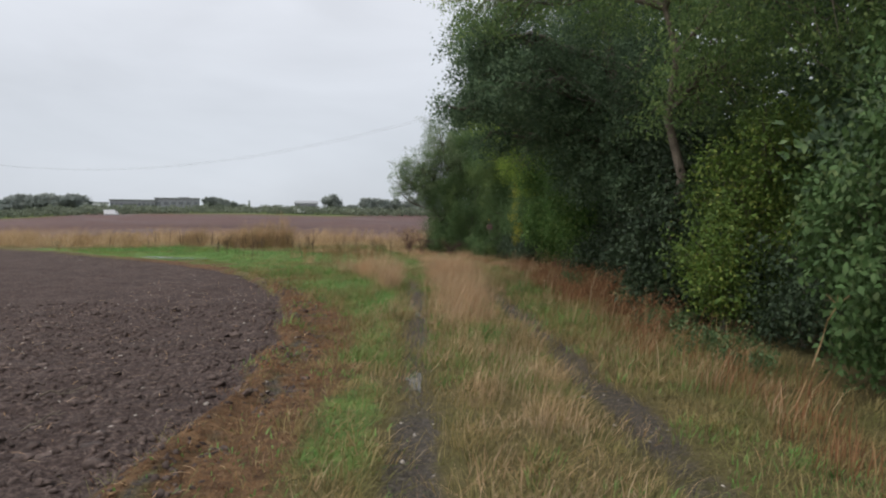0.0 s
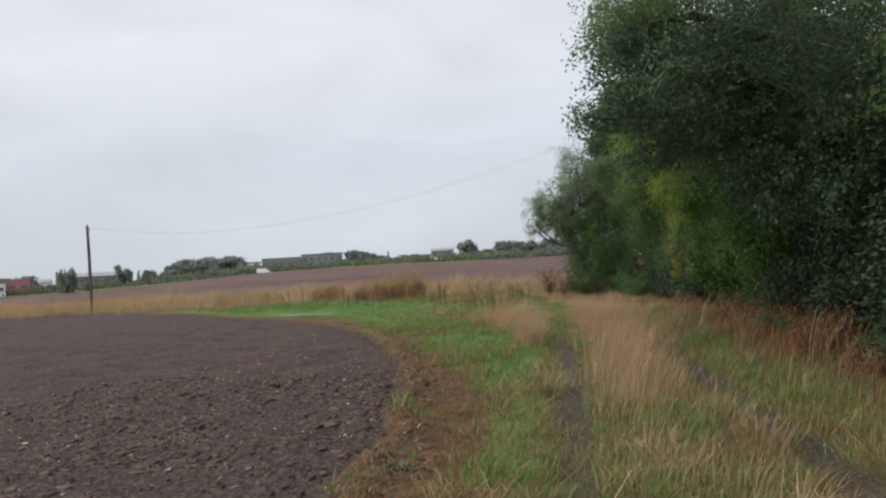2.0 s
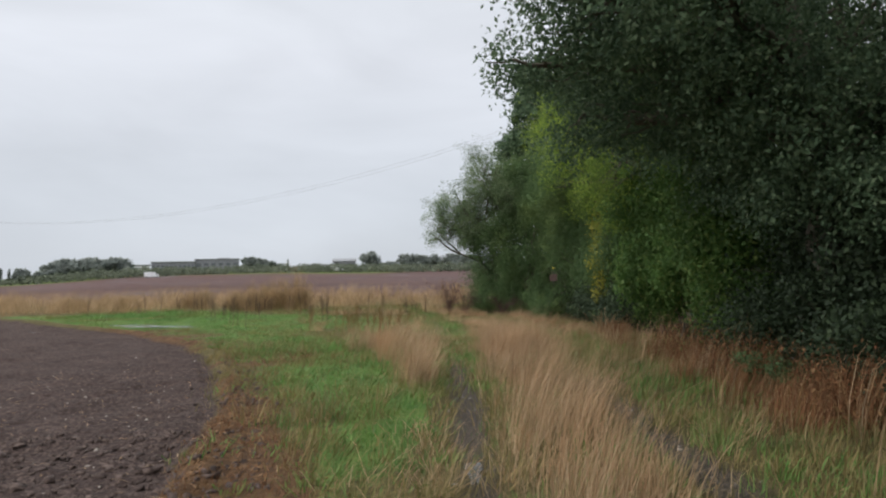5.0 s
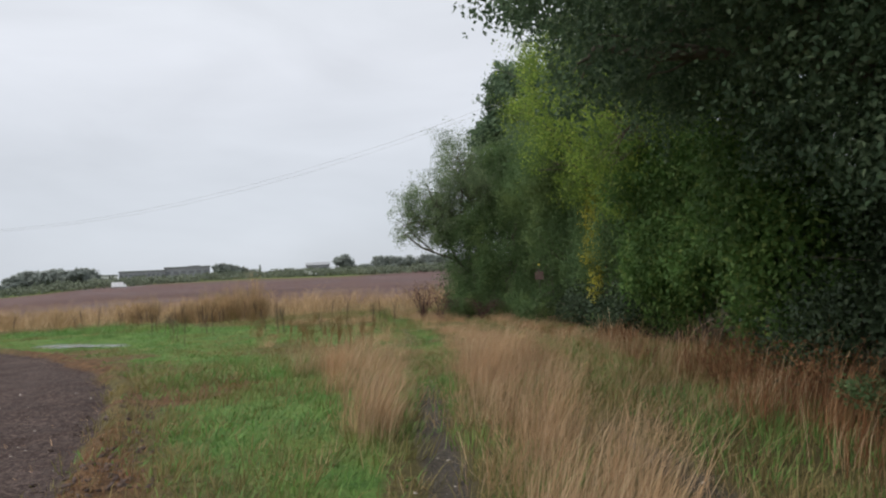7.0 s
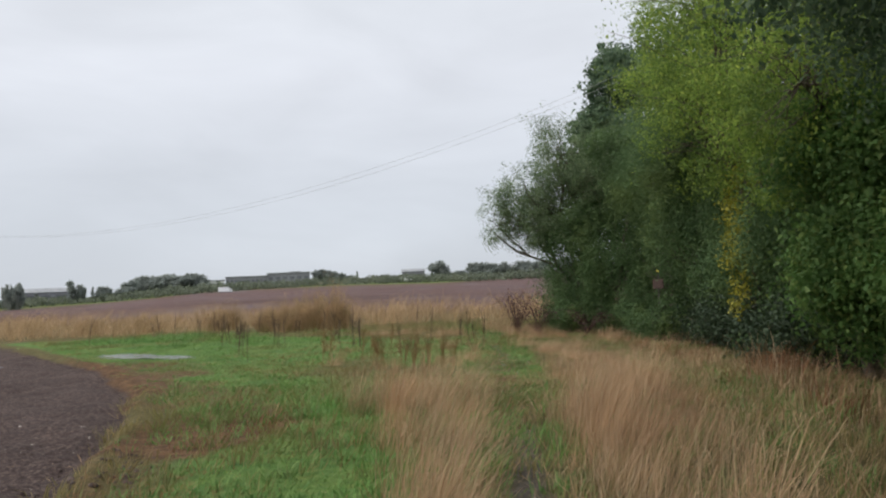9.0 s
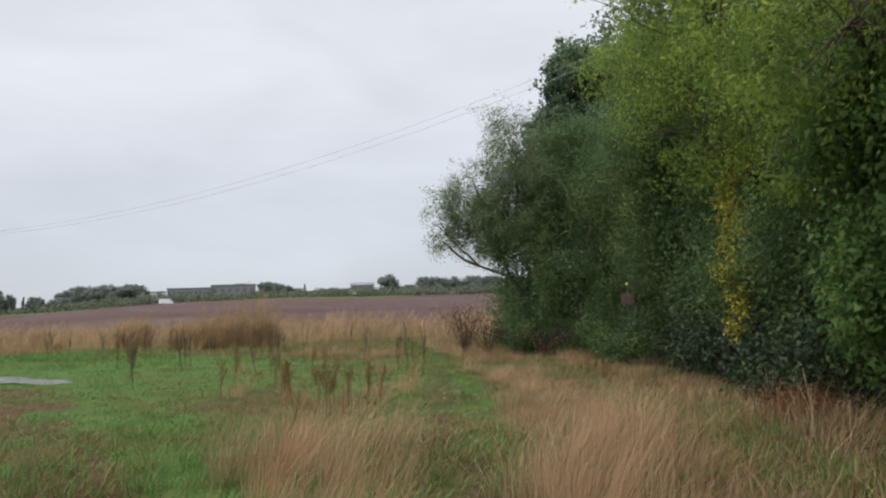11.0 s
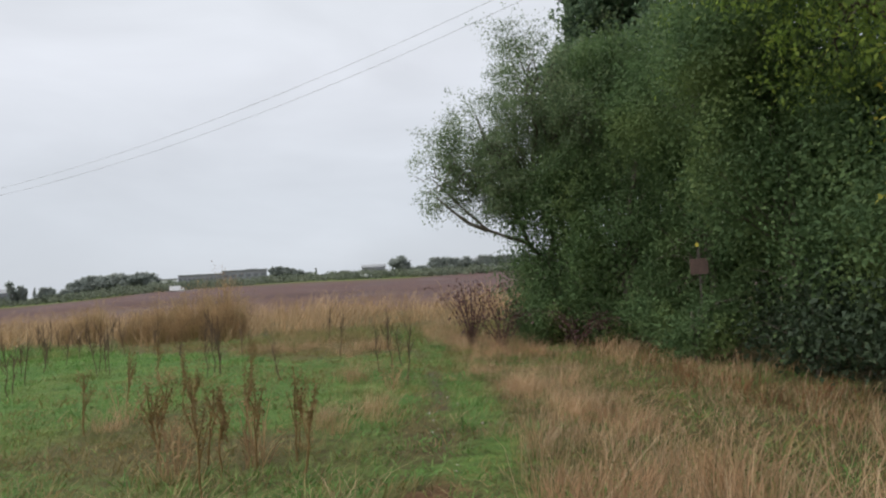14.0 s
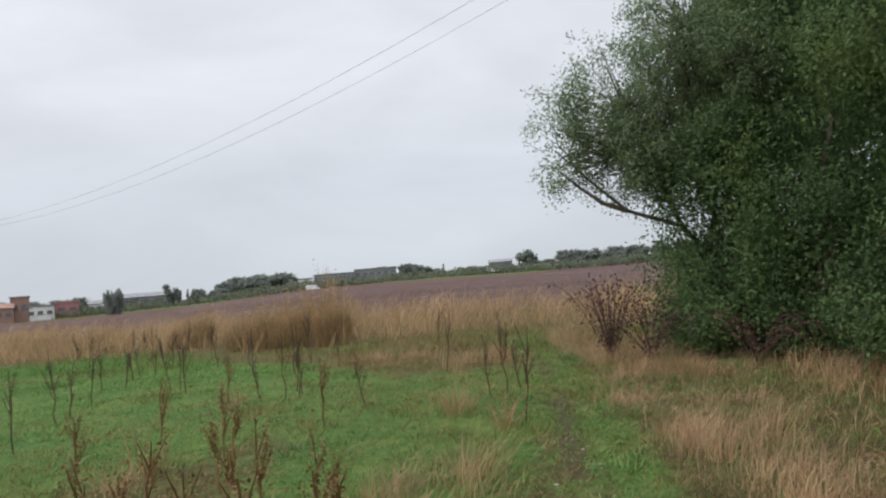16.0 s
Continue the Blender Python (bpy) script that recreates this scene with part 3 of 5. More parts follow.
# hedge and trees along the track
HB = dict(leaf=0.052, per=1250, small=True, boughs=2.5, inner=0.2, r=0.07, category="bush", group="hedge bushes")
tree("elder", "elder bush with pale green leaves in the hedge", (4.0, 5.7), [(3.95, 5.8, 1.2, .78, .95, 1.15), (4.4, 5.3, 2.3, 1.0, 1.1, 1.0)], M_ELDER, leaf=0.078, r=0.05, category="bush", per=900, droop=0.5)
tree("field_maple", "low field maple with yellow-green leaves", (3.8, 9.5), [(3.5, 9.2, 1.15, .5, .5, .5), (3.8, 9.4, 1.9, .55, .6, .6), (4.25, 9.3, 1.3, .6, .6, .8), (3.6, 9.0, .65, .45, .5, .35), (4.4, 9.2, 2.4, .6, .6, .5)], M_MAPLE, r=0.05, category="bush", leaf=0.058, per=950, boughs=4.5, inner=0.1, spray=0.22)
tree("ash_tree", "tall ash with leaning pale trunk and drooping leaves", (3.5, 10.8), [(3.5, 10.6, 6.0, 2.5, 2.8, 1.7), (2.2, 12.4, 5.9, 1.55, 1.3, .9), (4.6, 8.0, 5.0, 1.9, 2.2, 1.7), (4.0, 10.5, 3.8, 1.3, 1.6, 1.0), (1.0, 12.6, 5.65, 1.1, 1.0, .85)], M_ASHG, M_PALEBARK, leaf=0.075, per=330, r=0.10, narrow=0.38, droop=0.5, clump=0.3, core=0.15, inner=0.08, spray=0.16)
tree("oak_tree", "large dark oak overhanging the track", (4.4, 15.0), [(4.2, 15, 5.0, 2.8, 3.0, 2.4), (2.1, 15.9, 4.4, 1.6, 1.5, 1.1), (1.8, 14.6, 4.9, 1.5, 1.7, 1.1), (1.1, 13.9, 4.3, 1.0, 1.1, .7), (1.1, 17.0, 4.65, 1.05, 1.1, .7), (3.7, 15.2, 3.0, 1.5, 2.6, 1.5), (3.4, 16.4, 7.2, 2.2, 2.5, 1.6), (2.25, 17.6, 3.95, 1.15, 1.3, .9), (3.3, 17.0, 3.6, 1.2, 1.4, 1.1), (0.45, 14.6, 3.85, .8, .8, .48), (2.3, 14.6, 3.4, 1.0, 1.4, .75), (3.6, 18.9, 4.2, 1.2, 1.3, 1.3), (2.5, 18.5, 4.7, 1.2, 1.0, .8), (1.0, 15.7, 5.6, .9, 1.0, .8), (1.05, 13.4, 5.0, .75, .8, .55), (1.15, 15.9, 3.55, .75, .9, .55), (1.3, 12.5, 3.95, .6, .8, .5)], M_OAK, leaf=0.066, per=450, r=0.24, clump=0.21, twigs=9, spray=0.14, core=0.22, inner=0.2, boughs=3.2)
# two hedge bushes whose dark leaf colour stands for the oak's shade
tree("shaded_bush", "hedge bush with the oak's shade put into its leaf colour", (4.7, 12.3), [(4.6, 12.4, 1.7, 1.0, 1.8, 1.7), (3.3, 10.2, 1.0, .5, .5, 1.0)], M_SHADED_LEAF, **{**HB, "leaf": 0.066})
tree("shaded_bush", "hedge bush with the oak's shade put into its leaf colour", (4.6, 15.4), [(4.4, 15.4, 1.7, 1.0, 1.7, 1.75)], M_SHADED_LEAF, **{**HB, "leaf": 0.066})
tree("hazel", "bright green hazel bush in the hedge", (3.75, 18.1), [(3.65, 18.1, 1.95, .75, 1.0, 1.75), (3.7, 17.4, 1.2, .7, .7, 1.0)], M_HAZEL, leaf=0.075, per=1200, small=True, r=0.05, category="bush")
tree("hazel", "green hazel bush with hanging lower leaves", (3.7, 20.9), [(3.55, 20.8, 1.75, .85, 1.1, 1.5), (3.5, 21.7, 2.9, .95, 1.2, 1.2), (3.3, 21.6, 1.3, .75, .8, 1.1)], M_HAZEL, leaf=0.075, per=1200, small=True, r=0.05, category="bush", droop=0.45)
tree("yellow_maple", "slender field maple with bright yellow autumn leaves", (2.9, 24.3), [(2.6, 24.2, 2.5, .26, .35, .7), (2.52, 24.1, 1.6, .3, .38, .9), (2.78, 24.1, 3.1, .24, .3, .25)], M_YELLOW, leaf=0.056, per=430, r=0.03, core=0.2, clump=0.15, twigs=0, spray=0.3)
tree("ash_tree", "young ash with yellowing green leaves above the hedge", (3.4, 25.0), [(2.6, 24.9, 3.9, 1.15, 1.6, 1.2), (3.2, 24.2, 5.4, 1.9, 2.4, 1.7), (3.3, 22.6, 4.5, 1.3, 1.2, 1.3), (2.7, 25.2, 6.5, 1.2, 1.6, .9), (2.5, 27.2, 5.2, 1.5, 1.5, 1.2), (2.9, 22.7, 3.4, .85, 1.0, .8)], M_ASH, M_PALEBARK, leaf=0.07, per=420, r=0.11, narrow=0.42, droop=0.5, clump=0.24, core=0.15, inner=0.08, spray=0.2)
tree("hawthorn", "dark hawthorn in the hedge", (3.0, 23.4), [(3.3, 23.2, 1.5, .9, 1.4, 1.5), (3.1, 25.2, 1.6, .75, 1.2, 1.6)], M_HAW, **HB)
tree("hawthorn", "dark hawthorn in the hedge", (2.8, 27.2), [(2.6, 27.1, 1.9, .95, 1.5, 1.8), (2.8, 27.9, 4.0, 1.3, 1.6, 1.3)], M_HAW, **HB)
tree("hawthorn", "dark hawthorn in the hedge", (2.3, 29.6), [(2.25, 29.6, 1.9, .95, 1.3, 1.8), (2.4, 29.6, 4.0, 1.3, 1.5, 1.4)], M_HAW, **HB)
tree("hawthorn", "dark hawthorn in the hedge", (1.4, 31.1), [(1.3, 31.1, 2.1, .95, 1.0, 2.0), (1.7, 31.2, 4.5, 1.2, 1.2, 1.2)], M_HAW, **HB)
willow = tree("willow_tree", "grey-green willow leaning out at the hedge's end", (0.1, 32.2), [(-0.95, 32, 3.9, 1.05, 1.3, 1.15), (-0.1, 32.1, 5.1, 1.2, 1.4, 1.2), (-1.9, 31.8, 3.2, .65, .8, .6), (.9, 32, 4.4, 1.3, 1.4, 1.6), (-0.1, 32, 2.9, .7, .9, .8), (-0.85, 31.9, 2.85, .65, .8, .5), (-0.45, 32, 3.5, .9, 1.0, .9)], M_WILLOW, leaf=0.052, per=900, small=True, r=0.075, narrow=0.34, droop=0.1, clump=0.17, twigs=60, core=0.15, boughs=5.5, inner=0.1, spray=0.28)
for reach in (((0.2, 32.1, 1.3), (-0.35, 32.0, 1.95), (-1.1, 31.9, 2.25), (-1.55, 31.85, 2.7), (-2.1, 31.8, 3.3)), ((-1.1, 31.9, 2.25), (-1.45, 31.8, 2.4), (-1.75, 31.75, 2.65), (-2.05, 31.7, 2.95)), ((-0.35, 32.0, 1.95), (-0.6, 31.9, 2.7), (-0.95, 31.9, 3.6), (-1.2, 31.9, 4.5))):
    piece("limb", tubes("limb", [(np.array(reach) - np.array(willow.location), np.linspace(0.045, 0.012, len(reach)))], M_BARK, 7), willow)
tree("hawthorn", "dark hawthorn under the willow", (0.3, 32.4), [(-0.2, 32.1, 1.35, 1.0, 1.1, 1.3), (0.35, 31.9, 1.9, 1.0, 1.0, 1.8), (0.6, 32.0, 3.2, .8, .8, .8)], M_HAW, **HB)
tree("oak_tree", "dark oak standing behind the hedge", (3.2, 40.0), [(3.2, 40, 5.8, 2.6, 3.0, 2.6), (1.3, 39.8, 7.6, 1.1, 1.3, .8), (3.0, 40, 9.2, 2.0, 2.2, 1.5), (1.6, 39.8, 5.6, 1.4, 1.6, 1.3)], M_OAK, leaf=0.16, per=300, small=True, r=0.22, clump=0.32)
back = tree("oak_tree", "tall dark oak behind the hedge", (6.8, 8.0), [(6.8, 8, 5.2, 2.6, 2.9, 2.6), (6.4, 8.4, 8.0, 2.3, 2.5, 1.6), (6.2, 8, 2.6, 1.6, 2.4, 1.9)], M_OAK, leaf=0.13, per=130, small=True, r=0.2, clump=0.34, twigs=12, group="trees behind the hedge")
for bx, by, rot in ((6.9, 3.0, 70), (7.2, 13.2, 140), (7.0, 18.6, 215), (6.4, 23.8, 300), (5.6, 28.8, 30), (4.6, 33.8, 110)):
    copy_thing(back, pose(bx, by, float(ground_z(bx, by)), 0, 0, rot))

# second row that closes the hedge from behind
thick = tree("hawthorn", "dense dark hawthorn behind the hedge front", (5.4, 7.4), [(5.4, 7.4, 1.3, .9, 1.9, 1.35), (5.5, 7.6, 2.7, .9, 1.8, 1.0)], M_HAW, leaf=0.115, per=210, small=True, boughs=3.0, inner=0.35, r=0.08, twigs=12, category="bush", group="hedge bushes")
for bx, by, rot in ((5.3, 3.8, 175), (5.7, 11.0, 182), (5.9, 14.6, 4), (5.2, 18.0, 178), (5.0, 21.4, 8), (4.5, 24.6, 190), (4.0, 27.6, 14), (3.3, 30.4, 205), (2.3, 32.8, 50)):
    copy_thing(thick, pose(bx, by, float(ground_z(bx, by)), 0, 0, rot))

# ---- grasses ----
HEDGE_Y = (-5, 5, 9, 18, 24, 28, 30, 32, 33)
HEDGE_X = (3.6, 3.2, 3.1, 3.0, 2.5, 1.7, 1.3, -0.6, -1.2)


def hedge_x(y):
    return np.interp(y, HEDGE_Y, HEDGE_X)


def tufts(name, label, n, box, keep, h, w, mat, per=26, spread=0.07, splay=0.55, sway=(0.16, 0.06), short=False):
    """Tussocks: blades that rise from common roots and arch outwards, heavier towards the wind's lee."""
    cx, cy = scatter(n, *box, keep)
    m = len(cx)
    ch = h * (0.58 + 0.42 * step(4, 10, cy)) * (1 - 0.55 * step(20.5, 24, cy) * (cy < 33.4)) * rng.uniform(0.55, 1.3, m) * (0.6 + 0.8 * fbm(cx * 0.9, cy * 0.9, 91))
    k = rng.integers(int(per * 0.4), int(per * 1.6), m)
    N = int(k.sum())
    off = rng.normal(size=(N, 2)) * spread
    x, y = np.repeat(cx, k) + off[:, 0], np.repeat(cy, k) + off[:, 1]
    hh = np.repeat(ch, k) * rng.uniform(0.45, 1.15, N)
    a = np.arctan2(off[:, 1], off[:, 0]) + rng.normal(size=N) * 0.7
    out = splay * rng.uniform(0.1, 1.3, N) * (1 + 1.1 * step(18, 23, y))
    gust = 0.5 + 1.0 * fbm(x * 0.5, y * 0.5, 95)
    tip = np.stack([np.cos(a) * out + sway[0] * gust * 2, np.sin(a) * out + sway[1] * gust * 2, rng.uniform(0.75, 1.0, N)], -1) * hh[:, None]
    q1, q2 = tip * np.array([0.14, 0.14, 0.42]), tip * np.array([0.48, 0.48, 0.82])
    z = ground_z(x, y) - 0.01
    root = np.stack([x, y, z], -1)
    s_a = rng.uniform(0, 2 * np.pi, N)
    side = np.stack([np.cos(s_a), np.sin(s_a), np.zeros(N)], -1) * (w * rng.uniform(0.5, 1.4, N) * 0.5)[:, None]
    v = np.stack([root - side, root + side, root + q1 - side * 0.9, root + q1 + side * 0.9, root + q2 - side * 0.6, root + q2 + side * 0.6, root + tip], 1)
    if short:
        v = v[:, [0, 1, 4, 5, 6]]
        b0 = np.arange(N)[:, None] * 5
        me = mesh_from(name, v.reshape(-1, 3), [b0 + np.array([[0, 1, 3, 2]]), b0 + np.array([[2, 3, 4]])], mat)
        return tagged(new(name, me), label, "grass", kind="stuff")
    b0 = np.arange(N)[:, None] * 7
    me = mesh_from(name, v.reshape(-1, 3), [np.concatenate([b0 + np.array([[0, 1, 3, 2]]), b0 + np.array([[2, 3, 5, 4]])]), b0 + np.array([[4, 5, 6]])], mat)
    return tagged(new(name, me), label, "grass", kind="stuff")


def off_rut(x, y):
    return 1 - np.clip(1.6 * covers(x, y)[1], 0, 1)


def seg(v, a, b_, soft=1.0):
    """1 between a and b, fading over soft."""
    return step(a - soft / 2, a + soft / 2, v) * step(b_ + soft / 2, b_ - soft / 2, v)


def straw_w(x, y):
    """Tall pale tussocks: the middle of the track further on, and two drifts beside the meadow."""
    l, r_ = rut_l(y) + 0.55 * (fbm(x * 0.7, y * 0.7, 83) - 0.5) * step(15, 20, y), rut_r(y)
    mid = seg(x, l + 0.45, l + 1.25, 0.3) * (0.08 * step(3, 6, y) + 0.92 * step(8.2, 11.2, y))
    late = seg(x, l + 0.45, l + 1.55, 0.5) * step(15, 18, y)
    west = np.interp(y, (14.4, 15.3, 17, 18.6, 20.3, 21.6, 22.4), (-0.95, -1.3, -1.65, -2.15, -2.85, -3.2, -2.5)) + 0.5 * (fbm(x * 1.4, y * 1.4, 87) - 0.5)
    tuss = seg(x, west, rut_l(y) - 0.45, 0.25) * step(14.5, 15.4, y) * step(22.4, 21.2, y) * (0.45 + 0.55 * step(0.3, 0.5, fbm(x * 1.1, y * 1.1, 89)))
    for tx, ty, ta, tb in ((-2.35, 25.4, 0.5, 1.0), (-3.0, 28.2, 0.35, 0.6), (-3.4, 31.4, 0.8, 1.4), (-5.6, 32.6, 1.2, 0.9), (-4.7, 25.2, 0.35, 0.4)):
        tuss = np.maximum(tuss, 0.55 * step(1, 0.5, np.sqrt(((x - tx) / ta) ** 2 + ((y - ty) / tb) ** 2)))
    g = step(0.33, 0.55, fbm(x * 1.2, y * 0.8, 81))
    late = late * (1 - 0.6 * step(20, 24, y) * step(0.4, 0.6, fbm(x * 0.8, y * 0.8, 85)))
    return np.clip(np.maximum(np.maximum(mid, late) * g, tuss), 0, 1) * off_rut(x, y) * (1 - 0.7 * step(0.7, 0.3, np.abs(x - l)) * step(17, 21, y))


def low_w(x, y):
    """Low mixed grass over the whole headland, thin on the ruts and the bare verge."""
    f_, r_, g_, v_, d_, far_ = covers(x, y)
    zone = step(1.2, 0.85, d_) * step(15, 11.5, y) * (1 - g_)
    return (1 - f_) * np.clip(1 - 1.35 * r_, 0, 1) * (1 - 0.93 * np.maximum(v_, zone)) * (1 - 0.6 * g_) * step(hedge_x(y) + 0.9, hedge_x(y) + 0.3, x)


def dry(x, y):
    """0 in the long puddle, 1 around it."""
    u, v = (x + 11.5) * math.cos(radians(27)) - (y - 29.1) * math.sin(radians(27)), (x + 11.5) * math.sin(radians(27)) + (y - 29.1) * math.cos(radians(27))
    return step(0.85, 1.15, np.sqrt((u / 2.2) ** 2 + (v / 0.6) ** 2) + 0.3 * (fbm(x * 2.2, y * 2.2, 93) - 0.5))


def rust_w(x, y):
    return (0.25 + 0.75 * step(7.5, 11, y) - 0.72 * step(14, 19, y)) * step(0.95, 0.2, np.abs(x - hedge_x(y) + 0.35)) * step(0.32, 0.55, fbm(x * 0.9, y * 0.6, 101))


tufts("tall_dry_grass", "tall straw-coloured dry grass tussocks leaning in the wind", 6200, (-7.0, 3.0, 2.2, 34), straw_w, 0.62, 0.0032, M_STRAW, 56, 0.09, 0.4)
tufts("thin_dry_grass", "thin pale dry grass stems along the track", 3000, (-1.6, 3.4, 2.0, 33), lambda x, y: (0.25 + 0.3 * step(6, 10, y)) * low_w(x, y) * (1 - 0.85 * step(rut_r(y) - 0.2, rut_r(y) + 0.3, x) * step(22, 19, y)) * step(rut_l(y) + 0.2, rut_l(y) + 0.5, x), 0.42, 0.0038, M_STRAW, 14, 0.1, 0.6)
tufts("mixed_grass", "low olive and brown grass on the headland", 7600, (-7.0, 3.8, 1.6, 37), low_w, 0.2, 0.008, M_OLIVE, 20, 0.09, 0.9, short=True)
tufts("track_green_grass", "short fresh green grass among the dry tussocks", 3600, (-2.2, 3.4, 1.6, 33), lambda x, y: low_w(x, y) * step(0.42, 0.62, fbm(x * 0.9, y * 0.6, 131) + 0.12 * step(14, 20, y) + 0.2 * seg(x, rut_r(y) + 0.15, hedge_x(y) - 0.8, 0.4) * seg(y, 8, 20, 3)), 0.16, 0.009, M_TURF, 20, 0.09, 0.8, short=True)
tufts("rusty_grass", "rust-brown dead grass at the foot of the hedge", 2600, (0, 4.0, 3.0, 33), rust_w, 0.55, 0.006, M_RUST, 26, 0.09, 0.4)
tufts("hedge_straw", "pale dead grass stems before the hedge", 1900, (-2, 3.8, 4, 33), lambda x, y: (0.15 + 0.25 * step(10, 15, y) + 0.6 * step(21, 25, y)) * step(0.65, 0.1, np.abs(x - hedge_x(y) + 0.55)), 0.65, 0.005, M_STRAW, 14, 0.1, 0.4)
tufts("meadow_turf", "short bright green meadow grass", 17500, (-18, 0.2, 1.8, 37.5), lambda x, y: covers(x, y)[2] * step(0, 0.4, covers(x, y)[4]) * dry(x, y), 0.095, 0.012, M_TURF, 18, 0.13, 1.5, short=True)
tufts("meadow_tufts", "uneven tufts of longer green meadow grass", 2600, (-16, -0.9, 19, 37), lambda x, y: covers(x, y)[2] * step(0.2, 0.6, covers(x, y)[4]) * dry(x, y) * step(0.42, 0.58, fbm(x * 0.9, y * 0.9, 145)), 0.24, 0.010, M_TURF, 22, 0.11, 0.9, short=True)
tufts("meadow_tussocks", "yellowing grass tufts scattered in the meadow", 2300, (-20, -1, 18, 38), lambda x, y: step(0.5, 1.2, covers(x, y)[4]) * step(0.44, 0.6, fbm(x * 0.55, y * 0.7, 141)) * dry(x, y), 0.2, 0.010, M_OLIVE, 22, 0.12, 0.9, short=True)
tufts("verge_stubble", "flattened orange-brown grass on the field verge", 3600, (-4.2, 0.0, 1.8, 20), lambda x, y: covers(x, y)[3] * 0.9, 0.075, 0.006, M_RUST, 16, 0.1, 1.6, short=True)
tufts("far_meadow_grass", "belt of tall dry grass before the far field", 6500, (-75, 3, 33.5, 62), lambda x, y: step(34.8, 37.5, y + 0.05 * (x + 8)) * step(47.5 + 0.12 * np.abs(x), 45 + 0.12 * np.abs(x), y) * step(0.3, 0.5, fbm(x * 0.25, y * 0.3, 111)), 0.9, 0.015, M_FARSTRAW, 18, 0.24, 0.6, short=True)
tufts("matted_grass", "flattened brown grass thatch on the headland", 3000, (-1.9, 3.4, 2.0, 12), lambda x, y: low_w(x, y) * step(12, 9, y), 0.17, 0.005, M_OLIVE, 20, 0.1, 2.2, short=True)
tufts("matted_straw", "flattened pale straw among the grass", 2600, (-1.9, 3.4, 2.0, 30), lambda x, y: low_w(x, y) * step(0.35, 0.6, fbm(x * 1.2, y * 0.9, 161)), 0.24, 0.0045, M_STRAW, 16, 0.1, 2.0, short=True)

# ---- far distance ----
def at_bearing(deg, dist):
    """A place at a bearing to the left of the track's direction."""
    return -math.sin(radians(deg)) * dist, 8 + math.cos(radians(deg)) * dist


def block(bm, x0, x1, y0, y1, z0, z1):
    vs = [bm.verts.new(p) for p in ((x0, y0, z0), (x1, y0, z0), (x1, y1, z0), (x0, y1, z0), (x0, y0, z1), (x1, y0, z1), (x1, y1, z1), (x0, y1, z1))]
    for f in ((0, 3, 2, 1), (4, 5, 6, 7), (0, 1, 5, 4), (1, 2, 6, 5), (2, 3, 7, 6), (3, 0, 4, 7)):
        bm.faces.new([vs[i] for i in f])


def building(name, label, deg, dist, w, d, h, wall, roof, rise=0.0, windows=0, turn=0.0, category="building"):
    """A far building with a front of windows towards the track, and a flat or pitched roof."""
    x, y = at_bearing(deg, dist)
    root = tagged(new(name), label, category)
    root.location = (x, y, float(ground_z(x, y)) - 0.3)
    root.rotation_euler = (0, 0, radians(deg + turn))
    bm = bmesh.new()
    block(bm, -w / 2, w / 2, 0, d, 0, h)
    part("wall", bm, wall, root)
    bm = bmesh.new()
    if rise:
        vs = [bm.verts.new(p) for p in ((-w / 2 - .4, -.4, h), (w / 2 + .4, -.4, h), (w / 2 + .4, d + .4, h), (-w / 2 - .4, d + .4, h), (-w / 2 - .4, d / 2, h + rise), (w / 2 + .4, d / 2, h + rise))]
        for f in ((0, 1, 5, 4), (2, 3, 4, 5), (1, 2, 5), (3, 0, 4), (3, 2, 1, 0)):
            bm.faces.new([vs[i] for i in f])
    else:
        block(bm, -w / 2 - .3, w / 2 + .3, -.3, d + .3, h, h + 0.5)
    part("roof", bm, roof, root)
    for i in range(windows):
        cx = -w / 2 + (i + 0.5) * w / windows
        ww = 0.3 * w / windows
        bm = bmesh.new()
        block(bm, cx - ww, cx + ww, -0.06, 0.1, h * 0.5, h * 0.72)
        window = part("window", bm, M_HAZED_PANE, root)
        bm = bmesh.new()
        block(bm, cx - ww - 0.12, cx + ww + 0.12, -0.16, 0.05, h * 0.5 - 0.2, h * 0.5 - 0.04)
        part("sill", bm, M_ROOF, window)
    return root


def above(deg, dist, top):
    """The height over the ground at a bearing and distance of what shows as high as a thing of that top at 340 m."""
    x, y = at_bearing(deg, dist)
    return 1.4 + (top - 1.4) * dist / 340 - float(ground_z(x, y))


